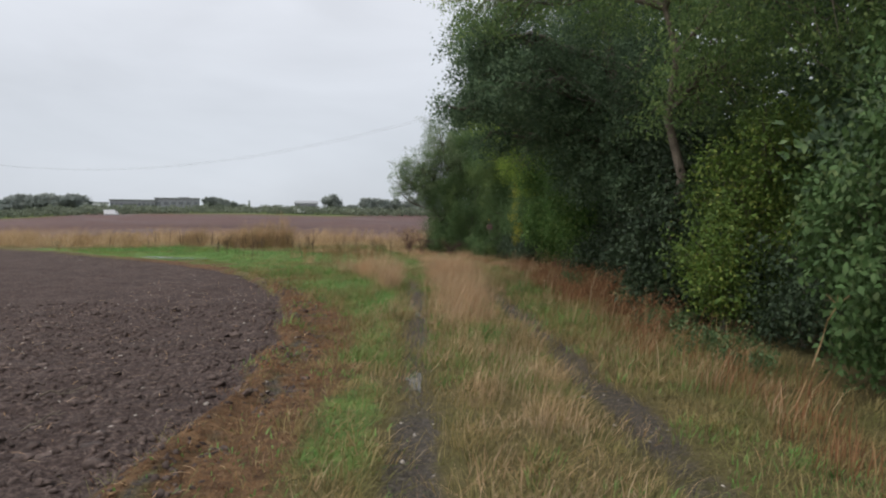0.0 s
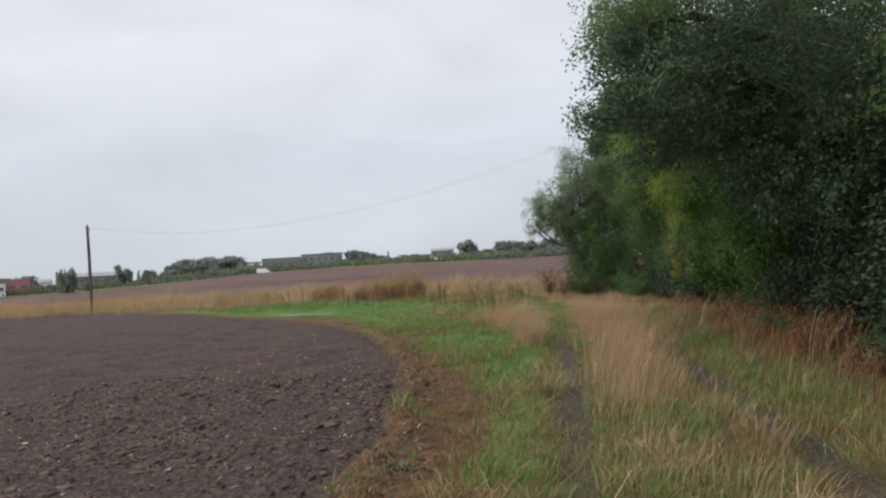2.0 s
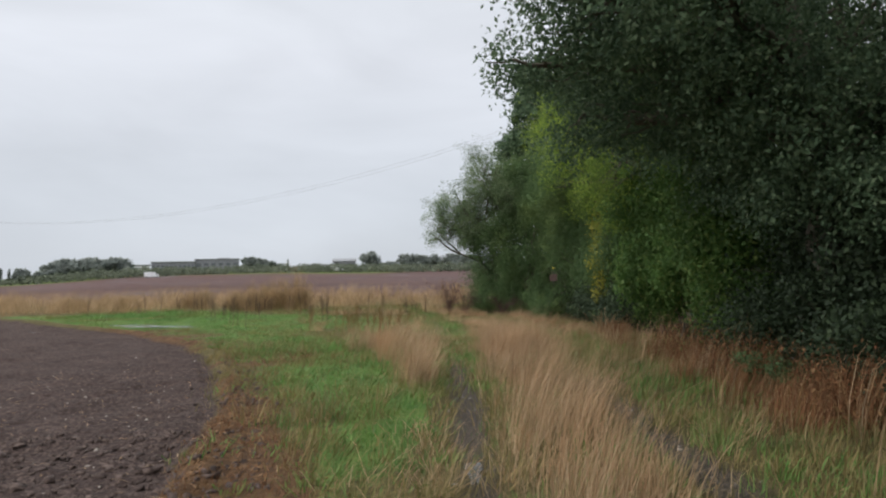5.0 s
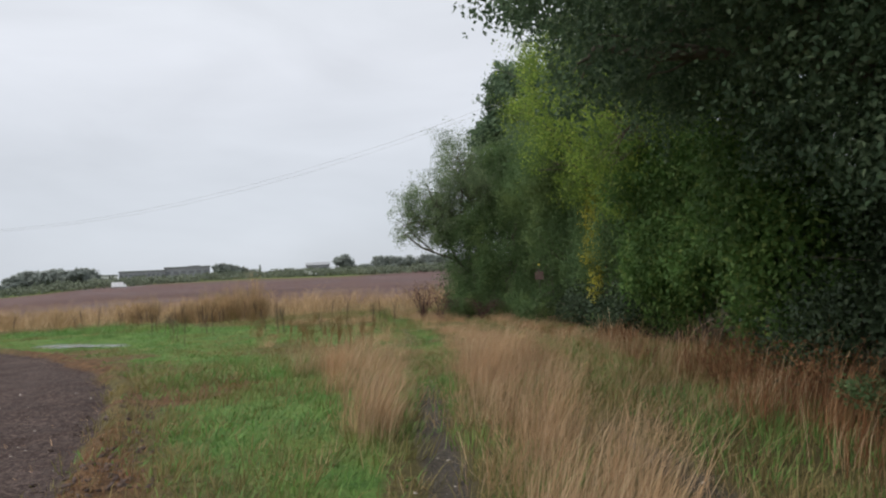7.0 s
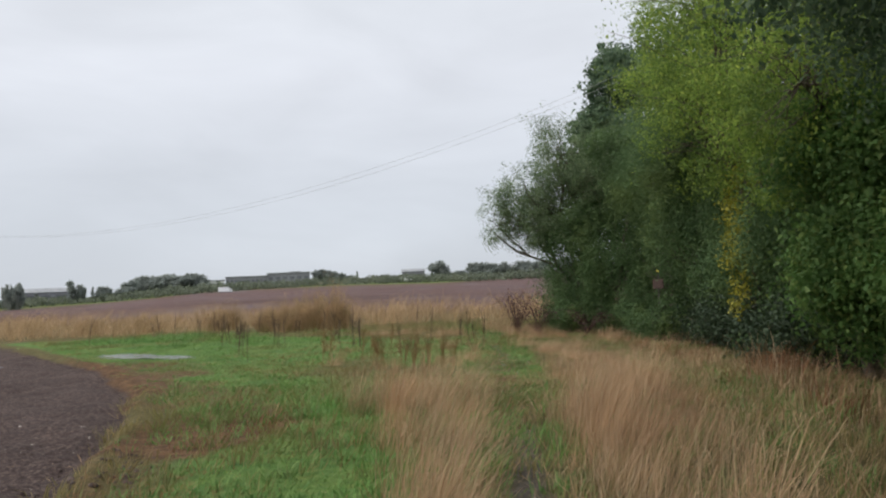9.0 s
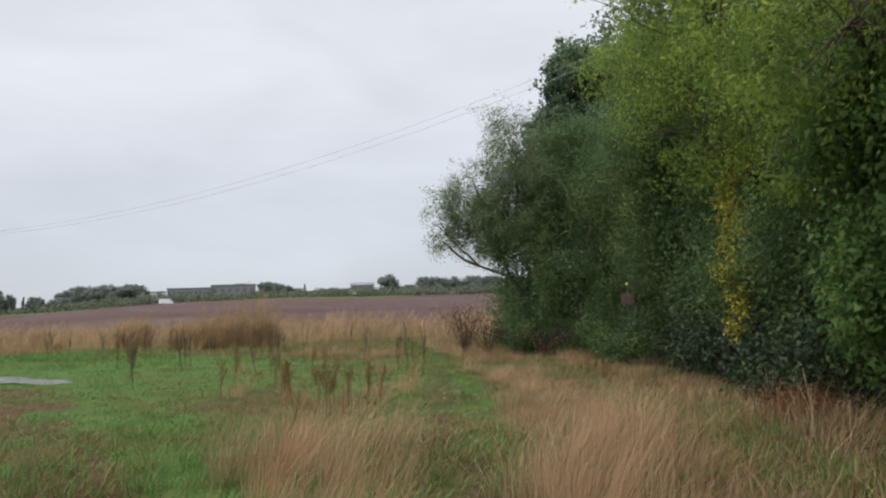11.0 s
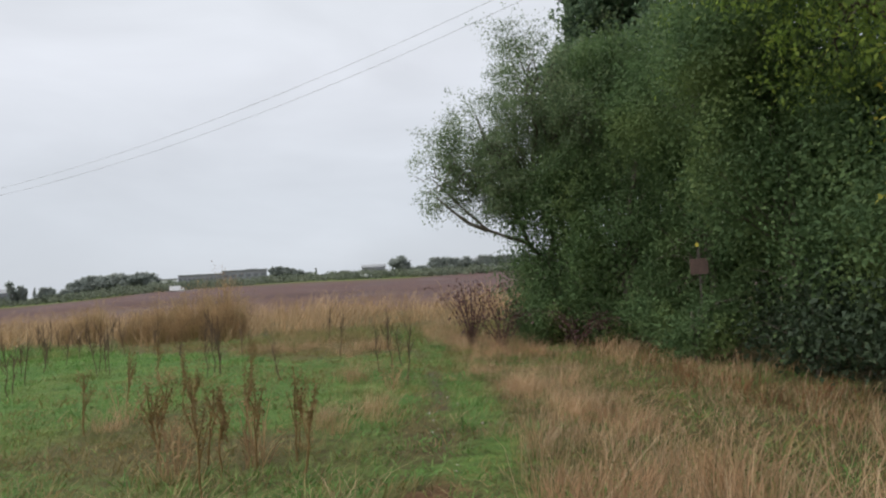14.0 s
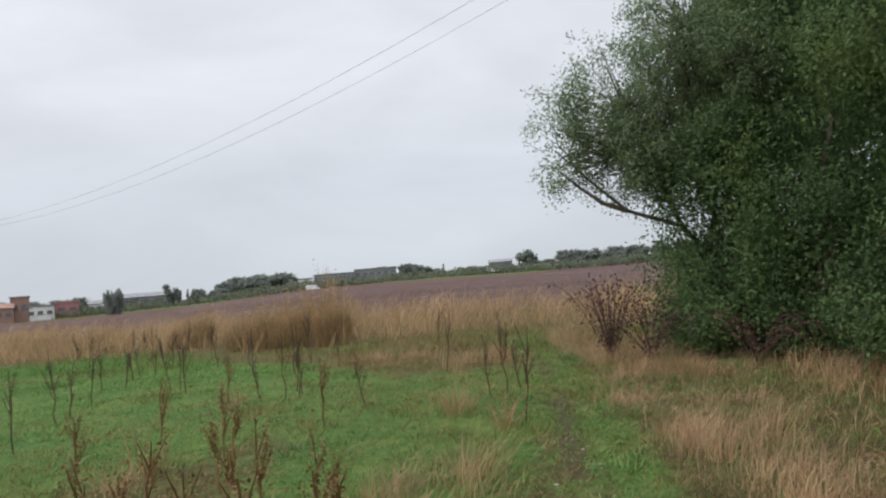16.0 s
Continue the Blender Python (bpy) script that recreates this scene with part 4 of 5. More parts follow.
for name, label, deg, dist, w, d, top, wall, roof, rise, windows, category in (
        ("long_shed", "dark grey industrial shed with a flat roof", 21.2, 366, 21, 20, 12.3, M_CLAD, M_ROOF, 0, 6, "building"),
        ("roof_plant_room", "small grey plant room standing above the shed roof", 20.7, 372, 5, 6, 12.6, M_CLAD, M_ROOF, 0, 0, "building"),
        ("long_shed", "low grey shed with a row of windows", 24.4, 364, 20, 18, 11.3, M_CLAD, M_ROOF, 0, 10, "building"),
        ("long_shed", "pale low end of the industrial shed", 26.7, 362, 8, 14, 10.0, M_RENDER, M_ROOF, 0, 4, "building"),
        ("brick_building", "flat-roofed brown brick building", 45.9, 312, 6, 9, 11.2, M_BRICK, M_ROOF, 0, 2, "building"),
        ("house", "brown brick house with a pitched roof", 47.1, 308, 9, 9, 7.4, M_BRICK, M_BRICK, 1.9, 3, "house"),
        ("shop_building", "low white building with a dark flat roof", 44.7, 312, 9, 12, 7.0, M_RENDER, M_ROOF, 0, 3, "building"),
        ("red_shed", "low shed with faded red front", 43.1, 318, 8, 9, 7.7, M_RED, M_RED, 0, 2, "shed"),
        ("house", "white house with a grey pitched roof", 41.4, 330, 5, 8, 6.4, M_RENDER, M_ROOF, 1.5, 2, "house"),
        ("barn", "long low barn with a grey roof", 38.2, 335, 17, 12, 7.9, M_CLAD, M_ROOF, 1.8, 3, "barn"),
        ("barn", "grey barn beside the round tree", 11.3, 345, 11, 10, 10.6, M_CLAD, M_ROOF, 1.4, 2, "barn"),
        ("house", "white house among far trees", 3.0, 350, 5, 7, 10.6, M_RENDER, M_ROOF, 1.4, 2, "house")):
    building(name, label, deg, dist, w, d, max(2.4, above(deg, dist, top) + 0.3), wall, roof, rise, windows, 0.0, category)


def van(deg, dist):
    """A white delivery van seen from its side."""
    x, y = at_bearing(deg, dist)
    root = tagged(new("van"), "white box van parked at the far field", "van")
    root.location = (x, y, float(ground_z(x, y)))
    root.rotation_euler = (0, 0, radians(deg))
    root.scale = (0.8, 0.8, 0.8)
    bm = bmesh.new()
    block(bm, -3.4, 2.0, -1.0, 1.0, 0.6, 3.0)
    bmesh.ops.bevel(bm, geom=list(bm.edges), offset=0.08, segments=2, affect='EDGES')
    part("body", bm, M_WHITE, root)
    bm = bmesh.new()
    block(bm, 2.05, 3.6, -0.95, 0.95, 0.5, 2.2)
    for v in bm.verts:
        if v.co.z > 2 and v.co.x > 3:
            v.co.x -= 0.6
    part("cab", bm, M_WHITE, root)
    bm = bmesh.new()
    block(bm, 2.3, 2.9, -0.98, 0.98, 1.4, 1.95)
    part("window", bm, M_HAZED_PANE, root)
    for wx in (-2.2, 2.6):
        for wy in (-0.9, 0.9):
            bm = bmesh.new()
            bmesh.ops.create_cone(bm, cap_ends=True, segments=14, radius1=0.42, radius2=0.42, depth=0.25, matrix=pose(wx, wy, 0.42, 90))
            tyre = part("tyre", bm, M_TYRE, root)
            bm = bmesh.new()
            bmesh.ops.create_cone(bm, cap_ends=True, segments=12, radius1=0.24, radius2=0.22, depth=0.27, matrix=pose(wx, wy, 0.42, 90))
            part("rim", bm, M_ROOF, tyre)


van(26.0, 310)
van(11.9, 320)


def far_tree_at(deg, dist, w, h, proto):
    x, y = at_bearing(deg, dist)
    ob = copy_thing(proto, pose(x, y, float(ground_z(x, y)) - 0.2, 0, 0, rng.uniform(0, 360)))
    ob.scale = (w / 8.6, w / 8.6, h / (10.0 if proto is slim_tree else 8.6 if proto is round_tree else 6.6))
    return ob


FAR = dict(leaf=0.8, per=12, r=0.3, clump=0.8, twigs=3, core=0.1, inner=0.12, boughs=1.3, small=True, spray=0.05, group="far trees")
px0, py0 = at_bearing(9.2, 340)
pz0 = float(ground_z(px0, py0))
round_tree = tree("far_tree", "round-crowned tree on the far field boundary", (px0, py0), [(px0, py0, pz0 + 4.9, 5.4, 5.4, 3.9), (px0 + 2, py0, pz0 + 2.6, 4.4, 4.4, 2.6)], M_HAZED_LEAF, **FAR)
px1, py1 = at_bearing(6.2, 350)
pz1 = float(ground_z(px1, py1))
broad_tree = tree("far_tree", "broad tree in the far tree line", (px1, py1), [(px1, py1, pz1 + 3.4, 4.6, 4.6, 3.2), (px1 + 2.5, py1, pz1 + 4.4, 2.6, 2.6, 2.2), (px1 - 2.6, py1, pz1 + 3.4, 2.6, 2.6, 2.4)], M_HAZED_LEAF, **FAR)
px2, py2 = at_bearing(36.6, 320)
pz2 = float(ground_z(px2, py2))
slim_tree = tree("far_poplar", "slim poplar in the far tree line", (px2, py2), [(px2, py2, pz2 + 5.0, 1.5, 1.5, 5.0)], M_HAZED_LEAF, **FAR)
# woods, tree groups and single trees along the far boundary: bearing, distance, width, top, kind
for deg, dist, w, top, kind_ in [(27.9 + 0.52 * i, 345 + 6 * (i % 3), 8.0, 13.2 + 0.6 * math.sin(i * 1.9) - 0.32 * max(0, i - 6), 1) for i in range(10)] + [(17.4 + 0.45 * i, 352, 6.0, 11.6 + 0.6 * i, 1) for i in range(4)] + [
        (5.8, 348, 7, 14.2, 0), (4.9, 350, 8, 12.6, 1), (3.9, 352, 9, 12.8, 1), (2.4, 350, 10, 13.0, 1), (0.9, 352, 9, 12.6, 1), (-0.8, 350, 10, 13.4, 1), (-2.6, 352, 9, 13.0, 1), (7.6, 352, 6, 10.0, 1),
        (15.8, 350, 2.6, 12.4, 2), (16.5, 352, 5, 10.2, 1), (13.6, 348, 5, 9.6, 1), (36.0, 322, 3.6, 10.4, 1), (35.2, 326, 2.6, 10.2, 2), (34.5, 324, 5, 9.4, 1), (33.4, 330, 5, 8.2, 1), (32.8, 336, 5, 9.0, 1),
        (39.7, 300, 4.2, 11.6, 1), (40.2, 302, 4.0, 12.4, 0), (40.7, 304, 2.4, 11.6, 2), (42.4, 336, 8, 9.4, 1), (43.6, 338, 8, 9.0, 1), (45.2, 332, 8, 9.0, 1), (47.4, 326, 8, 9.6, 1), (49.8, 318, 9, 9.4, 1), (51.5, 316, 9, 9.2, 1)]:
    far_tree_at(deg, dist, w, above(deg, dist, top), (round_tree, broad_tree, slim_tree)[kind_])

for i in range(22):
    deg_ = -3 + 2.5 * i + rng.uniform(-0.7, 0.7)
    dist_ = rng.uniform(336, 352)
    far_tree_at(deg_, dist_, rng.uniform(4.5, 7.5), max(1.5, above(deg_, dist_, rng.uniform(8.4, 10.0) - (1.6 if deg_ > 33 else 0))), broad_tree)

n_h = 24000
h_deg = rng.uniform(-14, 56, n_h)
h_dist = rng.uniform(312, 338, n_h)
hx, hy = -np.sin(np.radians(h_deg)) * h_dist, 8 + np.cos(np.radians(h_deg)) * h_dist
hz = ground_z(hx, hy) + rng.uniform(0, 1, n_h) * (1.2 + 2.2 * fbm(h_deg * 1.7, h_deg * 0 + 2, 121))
hedge_far = new("far_hedgerow", leaf_mesh("far_hedgerow", np.stack([hx, hy, hz], -1), 1.05, M_HAZED_HEDGE, 0.0, 0.8))
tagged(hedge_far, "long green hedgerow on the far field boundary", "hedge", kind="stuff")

# ---- pole and overhead cables ----
PX, PY = -29.7, 40.5
pole_z = float(ground_z(PX, PY))
utility_pole = tagged(new("utility_pole"), "weathered wooden utility pole in the dry grass", "utility pole")
utility_pole.location = (PX, PY, pole_z)
piece("pole", tubes("pole", [([(0, 0, -0.3), (0.02, 0, 2), (0.0, 0, 4), (-0.03, 0, 5.35)], (0.105, 0.1, 0.09, 0.075))], M_POLE, 10), utility_pole)
for oy in (-0.3, 0.3):
    bm = bmesh.new()
    bmesh.ops.create_cone(bm, cap_ends=True, segments=10, radius1=0.045, radius2=0.03, depth=0.16, matrix=pose(0, oy * 0.4, 5.1))
    part("insulator", bm, M_ROOF, utility_pole)
bm = bmesh.new()
block(bm, -0.45, -0.1, -0.16, 0.16, 1.35, 1.75)
bmesh.ops.bevel(bm, geom=list(bm.edges), offset=0.03, segments=2, affect='EDGES')
part("junction_box", bm, M_POLE, utility_pole)
other = copy_thing(utility_pole, pose(7.7, 27.4, 0))
other.scale = (1, 1, 1.6)
for oy in (-0.3, 0.3):
    k = np.linspace(0, 1, 40)[:, None]
    a_, z_ = np.array([PX, PY + oy, pole_z + 5.22]), np.array([7.7, 27.4 + oy, 8.35])
    run = a_ + (z_ - a_) * k - np.array([[0, 0, 1.0]]) * (4 * 2.45 * k * (1 - k))
    ob = new("overhead_cable", tubes("overhead_cable", [(run, np.full(40, 0.0038))], M_WIRE, 5))
    tagged(ob, "thin grey overhead cable slung between poles", "cable", "overhead cables")

# ---- puddles ----
def puddle(name, label, cx, cy, lx, ly, rot, lift):
    a = np.linspace(0, 2 * np.pi, 64, endpoint=False)
    r_ = 1 + 0.22 * np.sin(3 * a + cx) + 0.14 * np.sin(5 * a + cy) + 0.08 * np.sin(9 * a)
    x, y = np.cos(a) * r_ * lx, np.sin(a) * r_ * ly
    c, s = math.cos(radians(rot)), math.sin(radians(rot))
    X, Y = cx + x * c - y * s, cy + x * s + y * c
    Z = np.full(64, float(ground_z(cx, cy)) + lift)
    bm = bmesh.new()
    bm.faces.new([bm.verts.new(p) for p in zip(X, Y, Z)])
    me = bpy.data.meshes.new(name)
    bm.to_mesh(me)
    bm.free()
    me.materials.append(M_WATER)
    tagged(new(name, me), label, "puddle", kind="structure")


puddle("puddle", "long rain puddle in the grass by the field", -11.5, 29.1, 2.1, 0.55, -27, 0.04)
puddle("puddle", "small rain puddle at the field edge", -14.2, 27.6, 1.0, 0.14, -30, 0.03)
puddle("puddle", "small puddle in the wheel rut", -0.27, 6.7, 0.08, 0.4, 4, 0.006)
puddle("puddle", "small puddle in the wheel rut", -0.43, 11.6, 0.07, 0.28, 4, 0.006)

# ---- stalks, shrubs and brambles ----
def stalk(height, seed, mat, label, heads_per=16, size=0.03):
    """A dead dock with a stout ribbed stem, upright side shoots and dense seed heads."""
    g = np.random.default_rng(seed)
    root = tagged(new("dock_stalk"), label, "weed", "dead dock stalks")
    lean = g.normal(size=2) * 0.05
    main = np.stack([np.linspace(0, lean[0], 6), np.linspace(0, lean[1], 6), np.linspace(-0.03, height, 6)], -1)
    main[1:5, :2] += g.normal(size=(4, 2)) * 0.012
    piece("stem", tubes("stem", [(main, np.linspace(0.009, 0.004, 6))], mat, 6), root)
    heads = [main[2:] + 0.0, (main[3:] + main[2:-1]) / 2]
    for _ in range(5):
        a, h0 = g.uniform(0, 6.28), g.uniform(0.3, 0.75) * height
        b0 = np.array([lean[0] * h0 / height, lean[1] * h0 / height, h0])
        b1 = b0 + np.array([math.cos(a) * 0.1, math.sin(a) * 0.1, 0.24]) * g.uniform(0.6, 1.2) * height / 0.8
        piece("shoot", tubes("shoot", [(np.linspace(b0, b1, 3), (0.006, 0.005, 0.003))], mat, 4), root)
        heads.append(np.linspace(b0 * 0.6 + b1 * 0.4, b1, 4))
    H = np.concatenate(heads)
    P = np.repeat(H, heads_per, axis=0) + g.normal(size=(len(H) * heads_per, 3)) * np.array([0.012, 0.012, 0.045])
    tagged(piece("seed_head", leaf_mesh("seed_head", P, size, mat, 0.0, 0.6), root), kind="stuff")
    return root


DARK_DOCK, TAN_DOCK = "dead dark brown dock stalk with seed heads in the meadow", "dead orange-brown dock with dense seed heads"
dark_docks = [stalk(h, i, M_DOCK, DARK_DOCK, 3, 0.02) for i, h in enumerate((0.72, 0.85, 0.95, 0.62))]
tan_docks = [stalk(h, 10 + i, M_STEM, TAN_DOCK, 8, 0.022) for i, h in enumerate((0.62, 0.72, 0.52))]
dark_spots = [(-8.3, 28.4), (-7.9, 29.9), (-5.6, 29.2), (-4.15, 28.5), (-8.1, 30.5), (-8.35, 30.7), (-5.75, 29.8), (-9.9, 32.0), (-10.2, 31.8), (-8.7, 29.2), (-7.9, 27.8), (-9.6, 30.9), (-9.9, 30.7), (-7.75, 30.05), (-5.45, 29.3), (-5.85, 29.05),
              (-5.5, 29.5), (-4.8, 33.6), (-2.6, 29.0), (-2.45, 29.2), (-2.75, 28.8), (-7.25, 26.6), (-10.6, 34.8), (-3.2, 31.8), (-6.3, 32.4), (-2.1, 27.4), (-11.8, 35.6), (-12.2, 35.2), (-13.4, 36.0), (-3.9, 31.0)]
for i in range(16):
    dark_spots.append((rng.uniform(-16, -6.5), rng.uniform(32.5, 36.8)))
tan_spots = [(-2.65, 23.6), (-2.4, 23.8), (-2.85, 23.4), (-3.1, 23.75), (-3.35, 23.5), (-3.6, 23.9), (-2.2, 23.3), (-3.0, 24.3), (-2.5, 24.2), (-3.85, 24.4), (-2.75, 22.9), (-3.3, 24.6), (-6.3, 29.0), (-4.2, 27.5), (-4.3, 26.0), (-4.5, 26.2), (-5.3, 26.4), (-4.0, 25.4), (-5.0, 25.1)]
for kinds_, spots in ((dark_docks, dark_spots), (tan_docks, tan_spots)):
    for i, (sx, sy) in enumerate(spots):
        m_ = pose(sx, sy, float(ground_z(sx, sy)), rng.uniform(-6, 6), rng.uniform(-6, 6), rng.uniform(0, 360))
        if i < len(kinds_):
            kinds_[i].matrix_basis = m_
        else:
            copy_thing(kinds_[i % len(kinds_)], m_)


def dead_shrub(name, label, x, y, w, d, h, mat, n=420, foliage=1500, leaf=0.05, category="shrub", group=""):
    """Many fine upright stems from one foot, with small dry leaves along them."""
    root = tagged(new(name), label, category, group)
    z = float(ground_z(x, y))
    root.location = (x, y, z)
    a, r_ = rng.uniform(0, 6.28, n), np.sqrt(rng.random(n))
    bx, by = np.cos(a) * r_ * w * 0.33, np.sin(a) * r_ * d * 0.33
    hh = h * rng.uniform(0.4, 1.1, n) * (1 - 0.3 * r_ ** 2) * (0.62 + 0.76 * vnoise(bx * 5 + x, by * 5 + y, 97))
    tip = np.stack([np.cos(a) * r_ * w * 0.3 + rng.normal(size=n) * 0.12, np.sin(a) * r_ * d * 0.22, hh], -1)
    b0 = np.stack([bx, by, np.full(n, -0.02)], -1)
    s_a = rng.uniform(0, 6.28, n)
    side = np.stack([np.cos(s_a), np.sin(s_a), np.zeros(n)], -1) * 0.005
    v = np.stack([b0 - side, b0 + side, b0 + tip * [0.4, 0.4, 0.6] - side, b0 + tip * [0.4, 0.4, 0.6] + side, b0 + tip], 1)
    i0 = np.arange(n)[:, None] * 5
    stem_mass = piece("stem_mass", mesh_from("stem_mass", v.reshape(-1, 3), [i0 + np.array([[0, 1, 3, 2]]), i0 + np.array([[2, 3, 4]])], mat), root)
    tagged(stem_mass, kind="stuff")
    pick = rng.integers(0, n, foliage)
    k = np.sqrt(rng.uniform(0.12, 1.0, foliage))[:, None]
    P = b0[pick] + tip[pick] * np.concatenate([k ** 2, k ** 2, k], 1) + rng.normal(size=(foliage, 3)) * 0.05
    piece("foliage", leaf_mesh("foliage", P, leaf, mat, -0.2, 0.4), root)
    return root


for x, y, w, d, h in ((-8.3, 36.4, 1.2, 1.3, 1.75), (-9.3, 36.6, 1.3, 1.3, 1.5), (-10.4, 36.9, 1.3, 1.1, 1.25), (-11.3, 37.1, 1.0, 1.0, 0.9), (-13.5, 38.4, 1.2, 1.1, 1.15), (-14.3, 38.8, 1.0, 1.0, 0.9), (-17.6, 39.4, 1.6, 1.2, 0.75), (-20.4, 39.8, 1.6, 1.2, 0.7), (-24.5, 41.2, 1.8, 1.3, 0.75)):
    dead_shrub("brown_shrub", "tall clump of brown dried weeds beside the meadow", x, y, w, d, h, M_DEADSHRUB, 420, 2200, 0.055, group="brown weed clumps")
for x, y, w, h in ((2.95, 12.6, 1.0, 0.75), (3.1, 13.4, 0.9, 0.8), (2.85, 11.0, 0.7, 0.5), (3.0, 15.8, 0.9, 0.7), (2.75, 17.0, 0.9, 0.65), (2.9, 9.6, 0.6, 0.6), (2.6, 22.3, 0.6, 0.45)):
    dead_shrub("rusty_dock_clump", "rust-red clump of dead docks at the hedge foot", x, y, w, w, h, M_RUST, 130, 700, 0.05, "weed", "dead docks by the hedge")

for x, y, w, h in ((-4.9, 25.7, 0.4, 0.4), (-3.2, 23.4, 0.35, 0.5), (-2.7, 23.7, 0.3, 0.55), (-2.25, 27.2, 0.35, 0.55), (-3.2, 31.9, 0.4, 0.6), (-6.0, 28.6, 0.35, 0.35), (-3.7, 24.4, 0.3, 0.4)):
    dead_shrub("withered_weed", "withered orange-brown weed in the meadow grass", x, y, w, w, h, M_DEADSHRUB, 26, 150, 0.035, "weed", "withered weeds")

# brambles at the end of the hedge
for bx, by, n_c, hgt in ((-1.5, 31.2, 26, 1.0), (-0.95, 31.0, 18, 0.75), (0.3, 30.4, 14, 0.55)):
    root = tagged(new("bramble"), "dark purple-leaved bramble with arching canes", "bramble", "brambles at the hedge end")
    root.location = (bx, by, float(ground_z(bx, by)))
    pts_ = []
    for i in range(n_c):
        a, r_ = rng.uniform(0, 6.28), rng.uniform(0.3, 0.9)
        k = np.linspace(0, 1, 7)
        cane = np.stack([np.cos(a) * r_ * k, np.sin(a) * r_ * k, hgt * rng.uniform(0.7, 1.2) * np.sin(k * rng.uniform(1.4, 2.4))], -1)
        piece("cane", tubes("cane", [(cane, np.linspace(0.0065, 0.003, 7))], M_CANE, 4), root)
        pts_.append(np.repeat(cane[1:], 5, axis=0) + rng.normal(size=(30, 3)) * 0.07)
    P = np.concatenate(pts_)
    piece("foliage", leaf_mesh("foliage", P[P[:, 2] > 0.02], 0.05, M_BRAMBLE, 0.2, 0.6), root)

for x, y, w, h in ((3.05, 6.9, 0.45, 0.4), (2.95, 7.9, 0.4, 0.35), (3.2, 11.6, 0.5, 0.45), (2.9, 14.6, 0.5, 0.5), (3.0, 9.2, 0.4, 0.35)):
    tree("nettle_patch", "low green nettles at the hedge foot", (x, y), [(x, y, h * 0.5, w, w, h * 0.6)], M_NETTLE, leaf=0.042, per=620, r=0.008, clump=0.09, twigs=0, boughs=5, spray=0.0, category="weed", group="nettles")

# footpath marker in the hedge
board = tagged(new("waymark_post"), "slim stake with weathered board and yellow disc in the hedge", "signpost")
board.location = (1.9, 28.5, float(ground_z(1.9, 28.5)))
board.rotation_euler = (0, 0, radians(-15))
bm = bmesh.new()
block(bm, -0.12, 0.12, -0.012, 0.012, 1.16, 1.38)
bmesh.ops.bevel(bm, geom=list(bm.edges), offset=0.004, segments=1, affect='EDGES')
part("panel", bm, M_BOARD, board, "weathered reddish board")
bm = bmesh.new()
block(bm, -0.014, 0.014, 0.014, 0.042, -0.2, 1.62)
part("stake", bm, M_POLE, board)
bm = bmesh.new()
bmesh.ops.create_cone(bm, cap_ends=True, segments=20, radius1=0.03, radius2=0.03, depth=0.012, matrix=pose(0, 0.006, 1.57, 90))
part("waymark_disc", bm, M_YELLOW_PAINT, board, "yellow disc")

# fallen twigs on the field, and a bent dead stalk by the hedge
for i, (x, y, rot) in enumerate(((-3.35, 6.1, 20), (-2.95, 5.1, 75), (-4.6, 6.3, 140), (-3.9, 4.6, 200))):
    twig = tagged(new("dead_twig"), "bare branched twig lying on the ploughed earth", "twig", "fallen twigs")
    twig.matrix_basis = pose(x, y, float(ground_z(x, y)) + 0.03, 0, 0, rot)
    stem_pts = bent((-0.18, 0, 0), (0.2, 0.03, 0.05), 6, 0.12)
    piece("stem", tubes("stem", [(stem_pts, np.linspace(0.008, 0.004, 6))], M_PALEBARK, 5), twig)
    for k in range(4):
        q0 = stem_pts[1 + k]
        q1 = q0 + np.array([0.1, (0.11 if k % 2 else -0.11), 0.03]) * rng.uniform(0.7, 1.3)
        piece("side_twig", tubes("side_twig", [(bent(q0, q1, 4, 0.15), np.linspace(0.005, 0.002, 4))], M_PALEBARK, 4), twig)
hog = tagged(new("dead_hogweed"), "bent pale dead hogweed stalk at the hedge foot", "weed")
hog.location = (2.62, 5.3, float(ground_z(2.62, 5.3)))
piece("stem", tubes("stem", [(bent((0, 0, -0.02), (0.45, 0.12, 0.85), 7, 0.05), np.linspace(0.009, 0.005, 7))], M_DEADSHRUB, 6), hog)
for k in range(6):
    a = k * 1.05
    tip = np.array([0.45 + 0.09 * math.cos(a), 0.12 + 0.09 * math.sin(a), 0.93])
    piece("umbel_ray", tubes("umbel_ray", [(bent((0.45, 0.12, 0.85), tip, 3, 0.05), (0.003, 0.0025, 0.002))], M_DEADSHRUB, 4), hog)

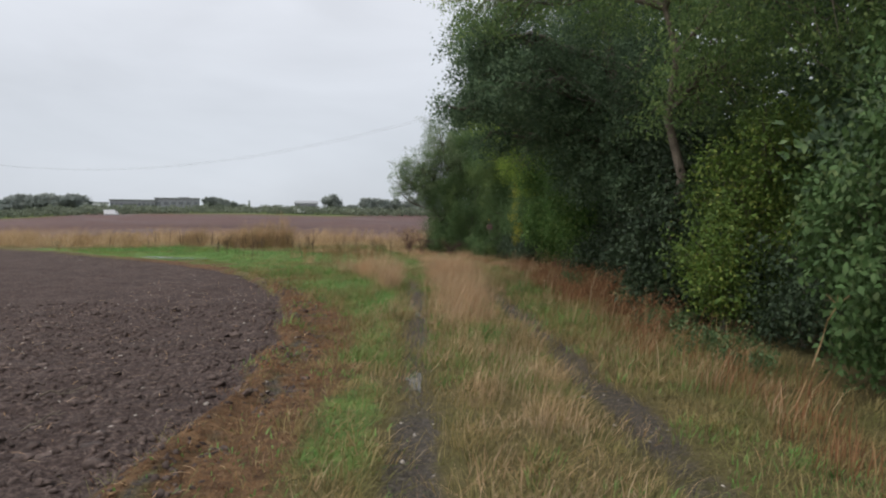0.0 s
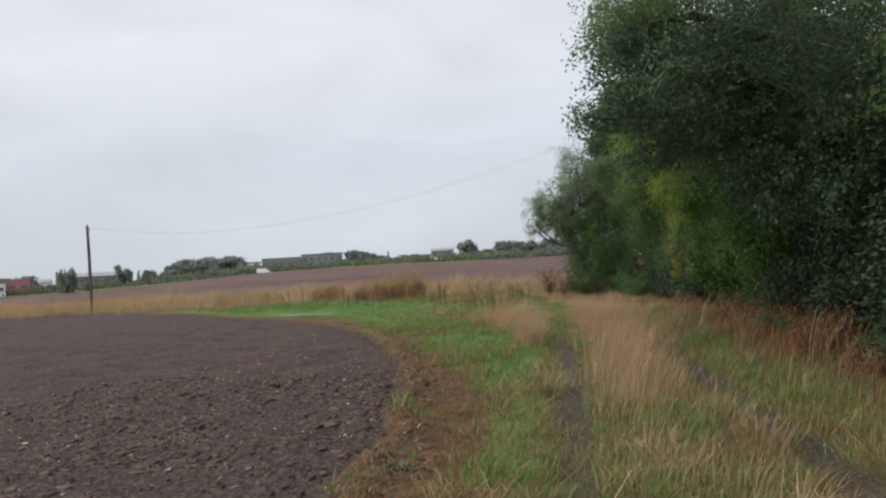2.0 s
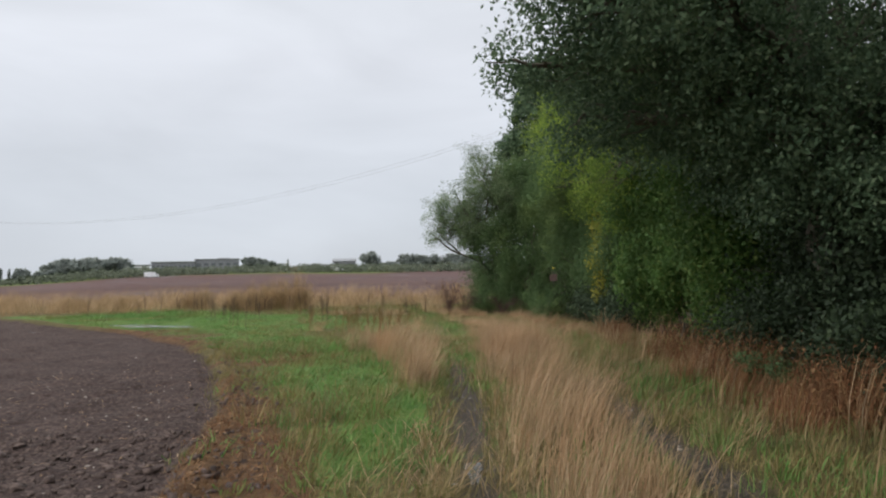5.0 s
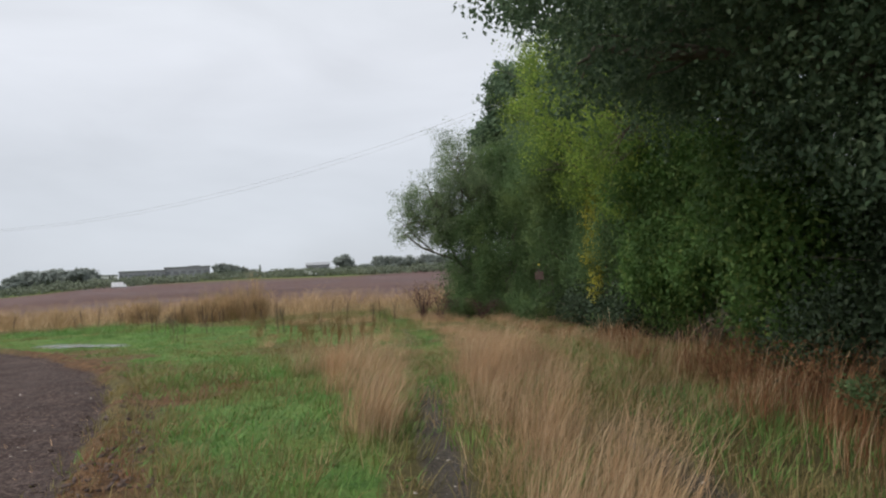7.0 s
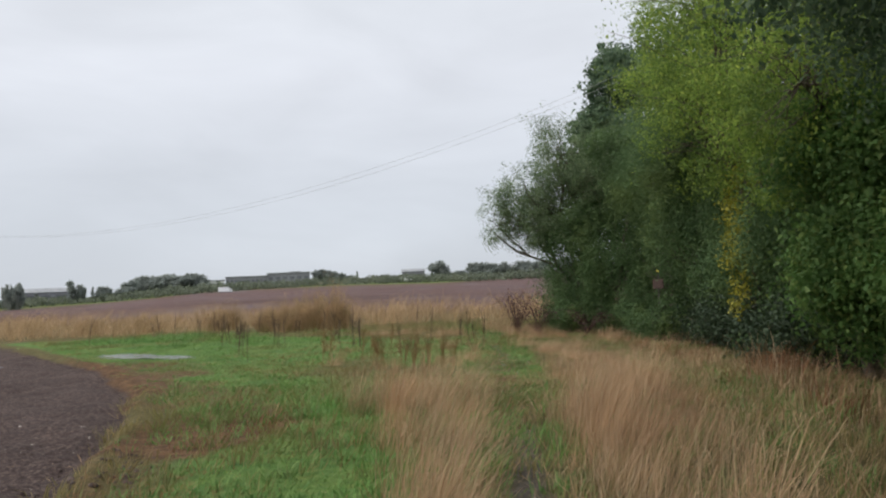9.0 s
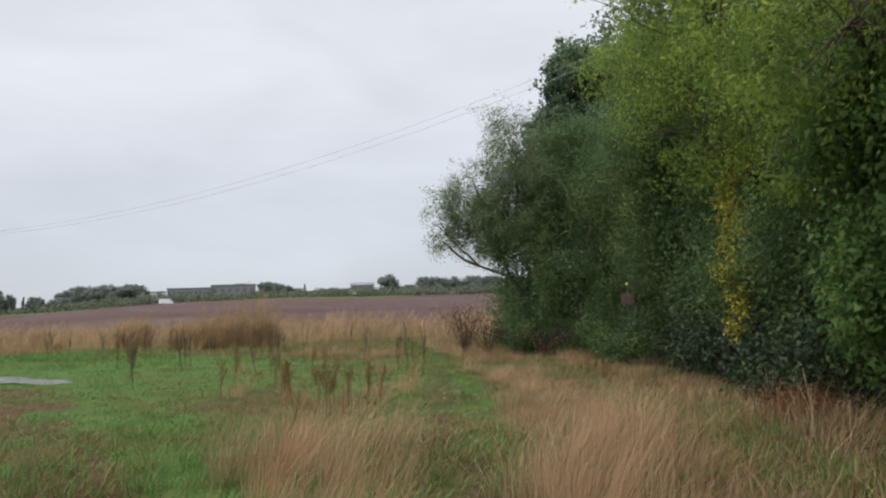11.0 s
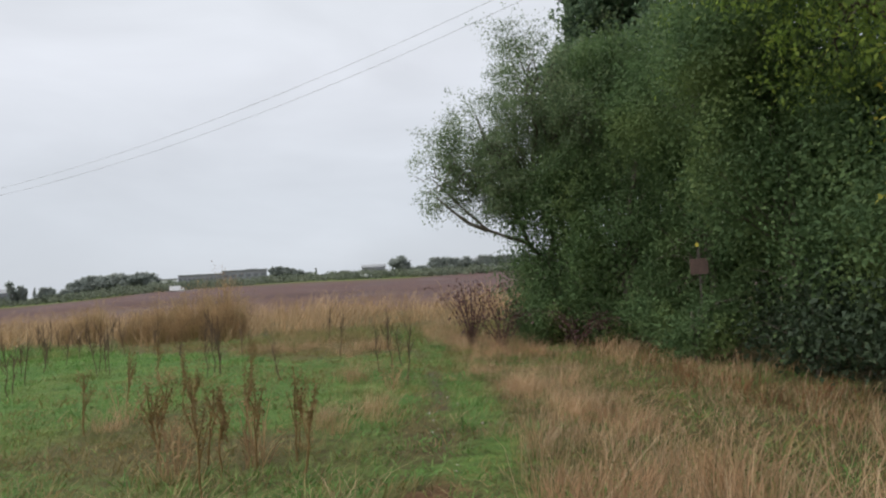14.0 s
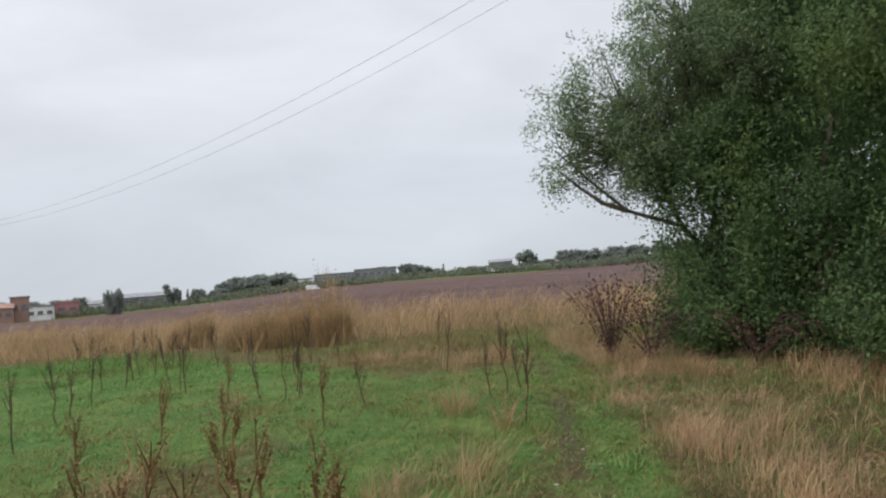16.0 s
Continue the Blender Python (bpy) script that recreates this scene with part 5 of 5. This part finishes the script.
# ---- clods, stones and trash on the ploughed field ----
def lumps(name, label, n, box, keep, size, mat, flat=0.65, category="earth"):
    x, y = scatter(n, *box, keep)
    m = len(x)
    g = (1 + 5 ** 0.5) / 2
    ico = np.array([(-1, g, 0), (1, g, 0), (-1, -g, 0), (1, -g, 0), (0, -1, g), (0, 1, g), (0, -1, -g), (0, 1, -g), (g, 0, -1), (g, 0, 1), (-g, 0, -1), (-g, 0, 1)]) / 1.9
    tri = np.array([(0, 11, 5), (0, 5, 1), (0, 1, 7), (0, 7, 10), (0, 10, 11), (1, 5, 9), (5, 11, 4), (11, 10, 2), (10, 7, 6), (7, 1, 8), (3, 9, 4), (3, 4, 2), (3, 2, 6), (3, 6, 8), (3, 8, 9), (4, 9, 5), (2, 4, 11), (6, 2, 10), (8, 6, 7), (9, 8, 1)])
    s = size * np.exp(rng.normal(size=m) * 0.45).clip(0.4, 1.7)
    v = ico[None] * (1 + 0.4 * rng.normal(size=(m, 12, 1))) * s[:, None, None]
    sq = rng.uniform(0.6, 1.5, (m, 1, 3))
    sq[:, :, 2] *= flat
    v = v * sq
    a = rng.uniform(0, 6.28, m)
    c, s_ = np.cos(a)[:, None], np.sin(a)[:, None]
    X, Y = v[:, :, 0] * c - v[:, :, 1] * s_, v[:, :, 0] * s_ + v[:, :, 1] * c
    Z = v[:, :, 2] + (ground_z(x, y) - 0.12 * s)[:, None]
    V = np.stack([X + x[:, None], Y + y[:, None], Z], -1)
    F = (np.arange(m)[:, None, None] * 12 + tri[None]).reshape(-1, 3)
    return tagged(new(name, mesh_from(name, V.reshape(-1, 3), F, mat)), label, category, kind="stuff")


in_field = lambda x, y: covers(x, y)[0] * (0.4 + 0.6 * step(0.35, 0.6, fbm(x * 1.4, y * 1.4, 151)))
lumps("earth_clods", "dark wet clods of ploughed earth", 9500, (-8, -1.6, 2.2, 13), in_field, 0.017, M_CLOD)
lumps("large_clods", "larger lumps of turned earth on the field", 4200, (-8, -1.6, 2.2, 13), in_field, 0.03, M_CLOD, 0.55)
lumps("field_stones", "small pale stones lying on the field and track", 1500, (-8, 2, 2.2, 20), lambda x, y: np.clip(covers(x, y)[0] * 0.6 + covers(x, y)[1], 0, 1), 0.011, M_STONE, category="stones")
n_s = 1700
sx, sy = scatter(n_s, -7, 0, 2.2, 18, lambda x, y: np.clip(covers(x, y)[0] * 0.45 + covers(x, y)[3], 0, 1))
sa, sl = rng.uniform(0, 6.28, len(sx)), rng.uniform(0.05, 0.16, len(sx))
sd = np.stack([np.cos(sa), np.sin(sa), rng.normal(size=len(sx)) * 0.15], -1)
s0 = np.stack([sx, sy, ground_z(sx, sy) + 0.02], -1)
sn = np.stack([-np.sin(sa), np.cos(sa), np.zeros(len(sx))], -1) * 0.003
sv = np.stack([s0 - sn, s0 + sn, s0 + sd * (sl * 0.5)[:, None] + sn + [0, 0, 0.012], s0 + sd * (sl * 0.5)[:, None] - sn + [0, 0, 0.012], s0 + sd * sl[:, None]], 1)
si = np.arange(len(sx))[:, None] * 5
straws = new("straw_litter", mesh_from("straw_litter", sv.reshape(-1, 3), [si + np.array([[0, 1, 2, 3]]), si + np.array([[3, 2, 4]])], M_STRAW))
tagged(straws, "loose straw and dead roots on the ploughed earth", "straw", kind="stuff")

lumps("turned_sods", "dark torn sods along the furrow at the field edge", 9000, (-5, -1.2, 2.2, 18), lambda x, y: step(0.3, 0.05, np.minimum(np.abs(covers(x, y)[4] + 0.04), np.abs(covers(x, y)[4] - 0.4))) * step(0.3, 0.55, fbm(x * 1.8, y * 1.8, 153)), 0.019, M_CLOD, 0.8)
lumps("verge_crumbs", "orange-brown crumbs of earth and root on the field verge", 5200, (-4, -0.4, 2.2, 16), lambda x, y: covers(x, y)[3] * step(0.35, 0.55, fbm(x * 1.6, y * 1.6, 157)), 0.014, M_CRUMB, 0.6)
lumps("path_gravel", "small pale stones on the mossy path", 900, (-4.5, 0.5, 20, 36), lambda x, y: step(0.4, 0.1, np.abs(x - rut_l(y) + 0.12)) * step(0.35, 0.6, fbm(x, y * 0.6, 171)), 0.013, M_STONE, category="stones")

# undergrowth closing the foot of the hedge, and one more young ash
# the hedge foot's shade is painted into the leaves of these bushes
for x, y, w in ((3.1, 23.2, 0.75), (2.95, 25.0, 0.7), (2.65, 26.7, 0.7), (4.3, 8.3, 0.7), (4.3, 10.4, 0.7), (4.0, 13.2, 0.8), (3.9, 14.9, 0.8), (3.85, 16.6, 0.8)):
    tree("shaded_bush", "low undergrowth at the hedge foot, darkened in colour for shade", (x, y), [(x, y, 0.65, w, 1.1, 0.7)], M_SHADED_LEAF, leaf=0.06, per=700, small=True, r=0.03, twigs=8, category="bush", group="hedge undergrowth")
tree("hawthorn", "low hawthorn growth below the waymark board", (1.75, 28.3), [(1.7, 28.3, 0.55, .55, .8, .55)], M_HAW, **HB)
for x, y, w in ((0.75, 31.1, 0.6), (1.5, 30.3, 0.6), (-0.1, 31.7, 0.6)):
    tree("hawthorn", "low hawthorn growth at the hedge foot", (x, y), [(x, y, 0.6, w, 0.8, 0.65)], M_HAW, **HB)
tree("ash_tree", "young ash with light green drooping leaves", (3.6, 21.9), [(3.1, 21.6, 4.4, 1.4, 1.5, 1.5), (2.6, 20.7, 3.7, .9, .9, .75)], M_ASH, M_PALEBARK, leaf=0.07, per=420, r=0.07, narrow=0.42, droop=0.5, clump=0.24, core=0.15, inner=0.08, spray=0.2)
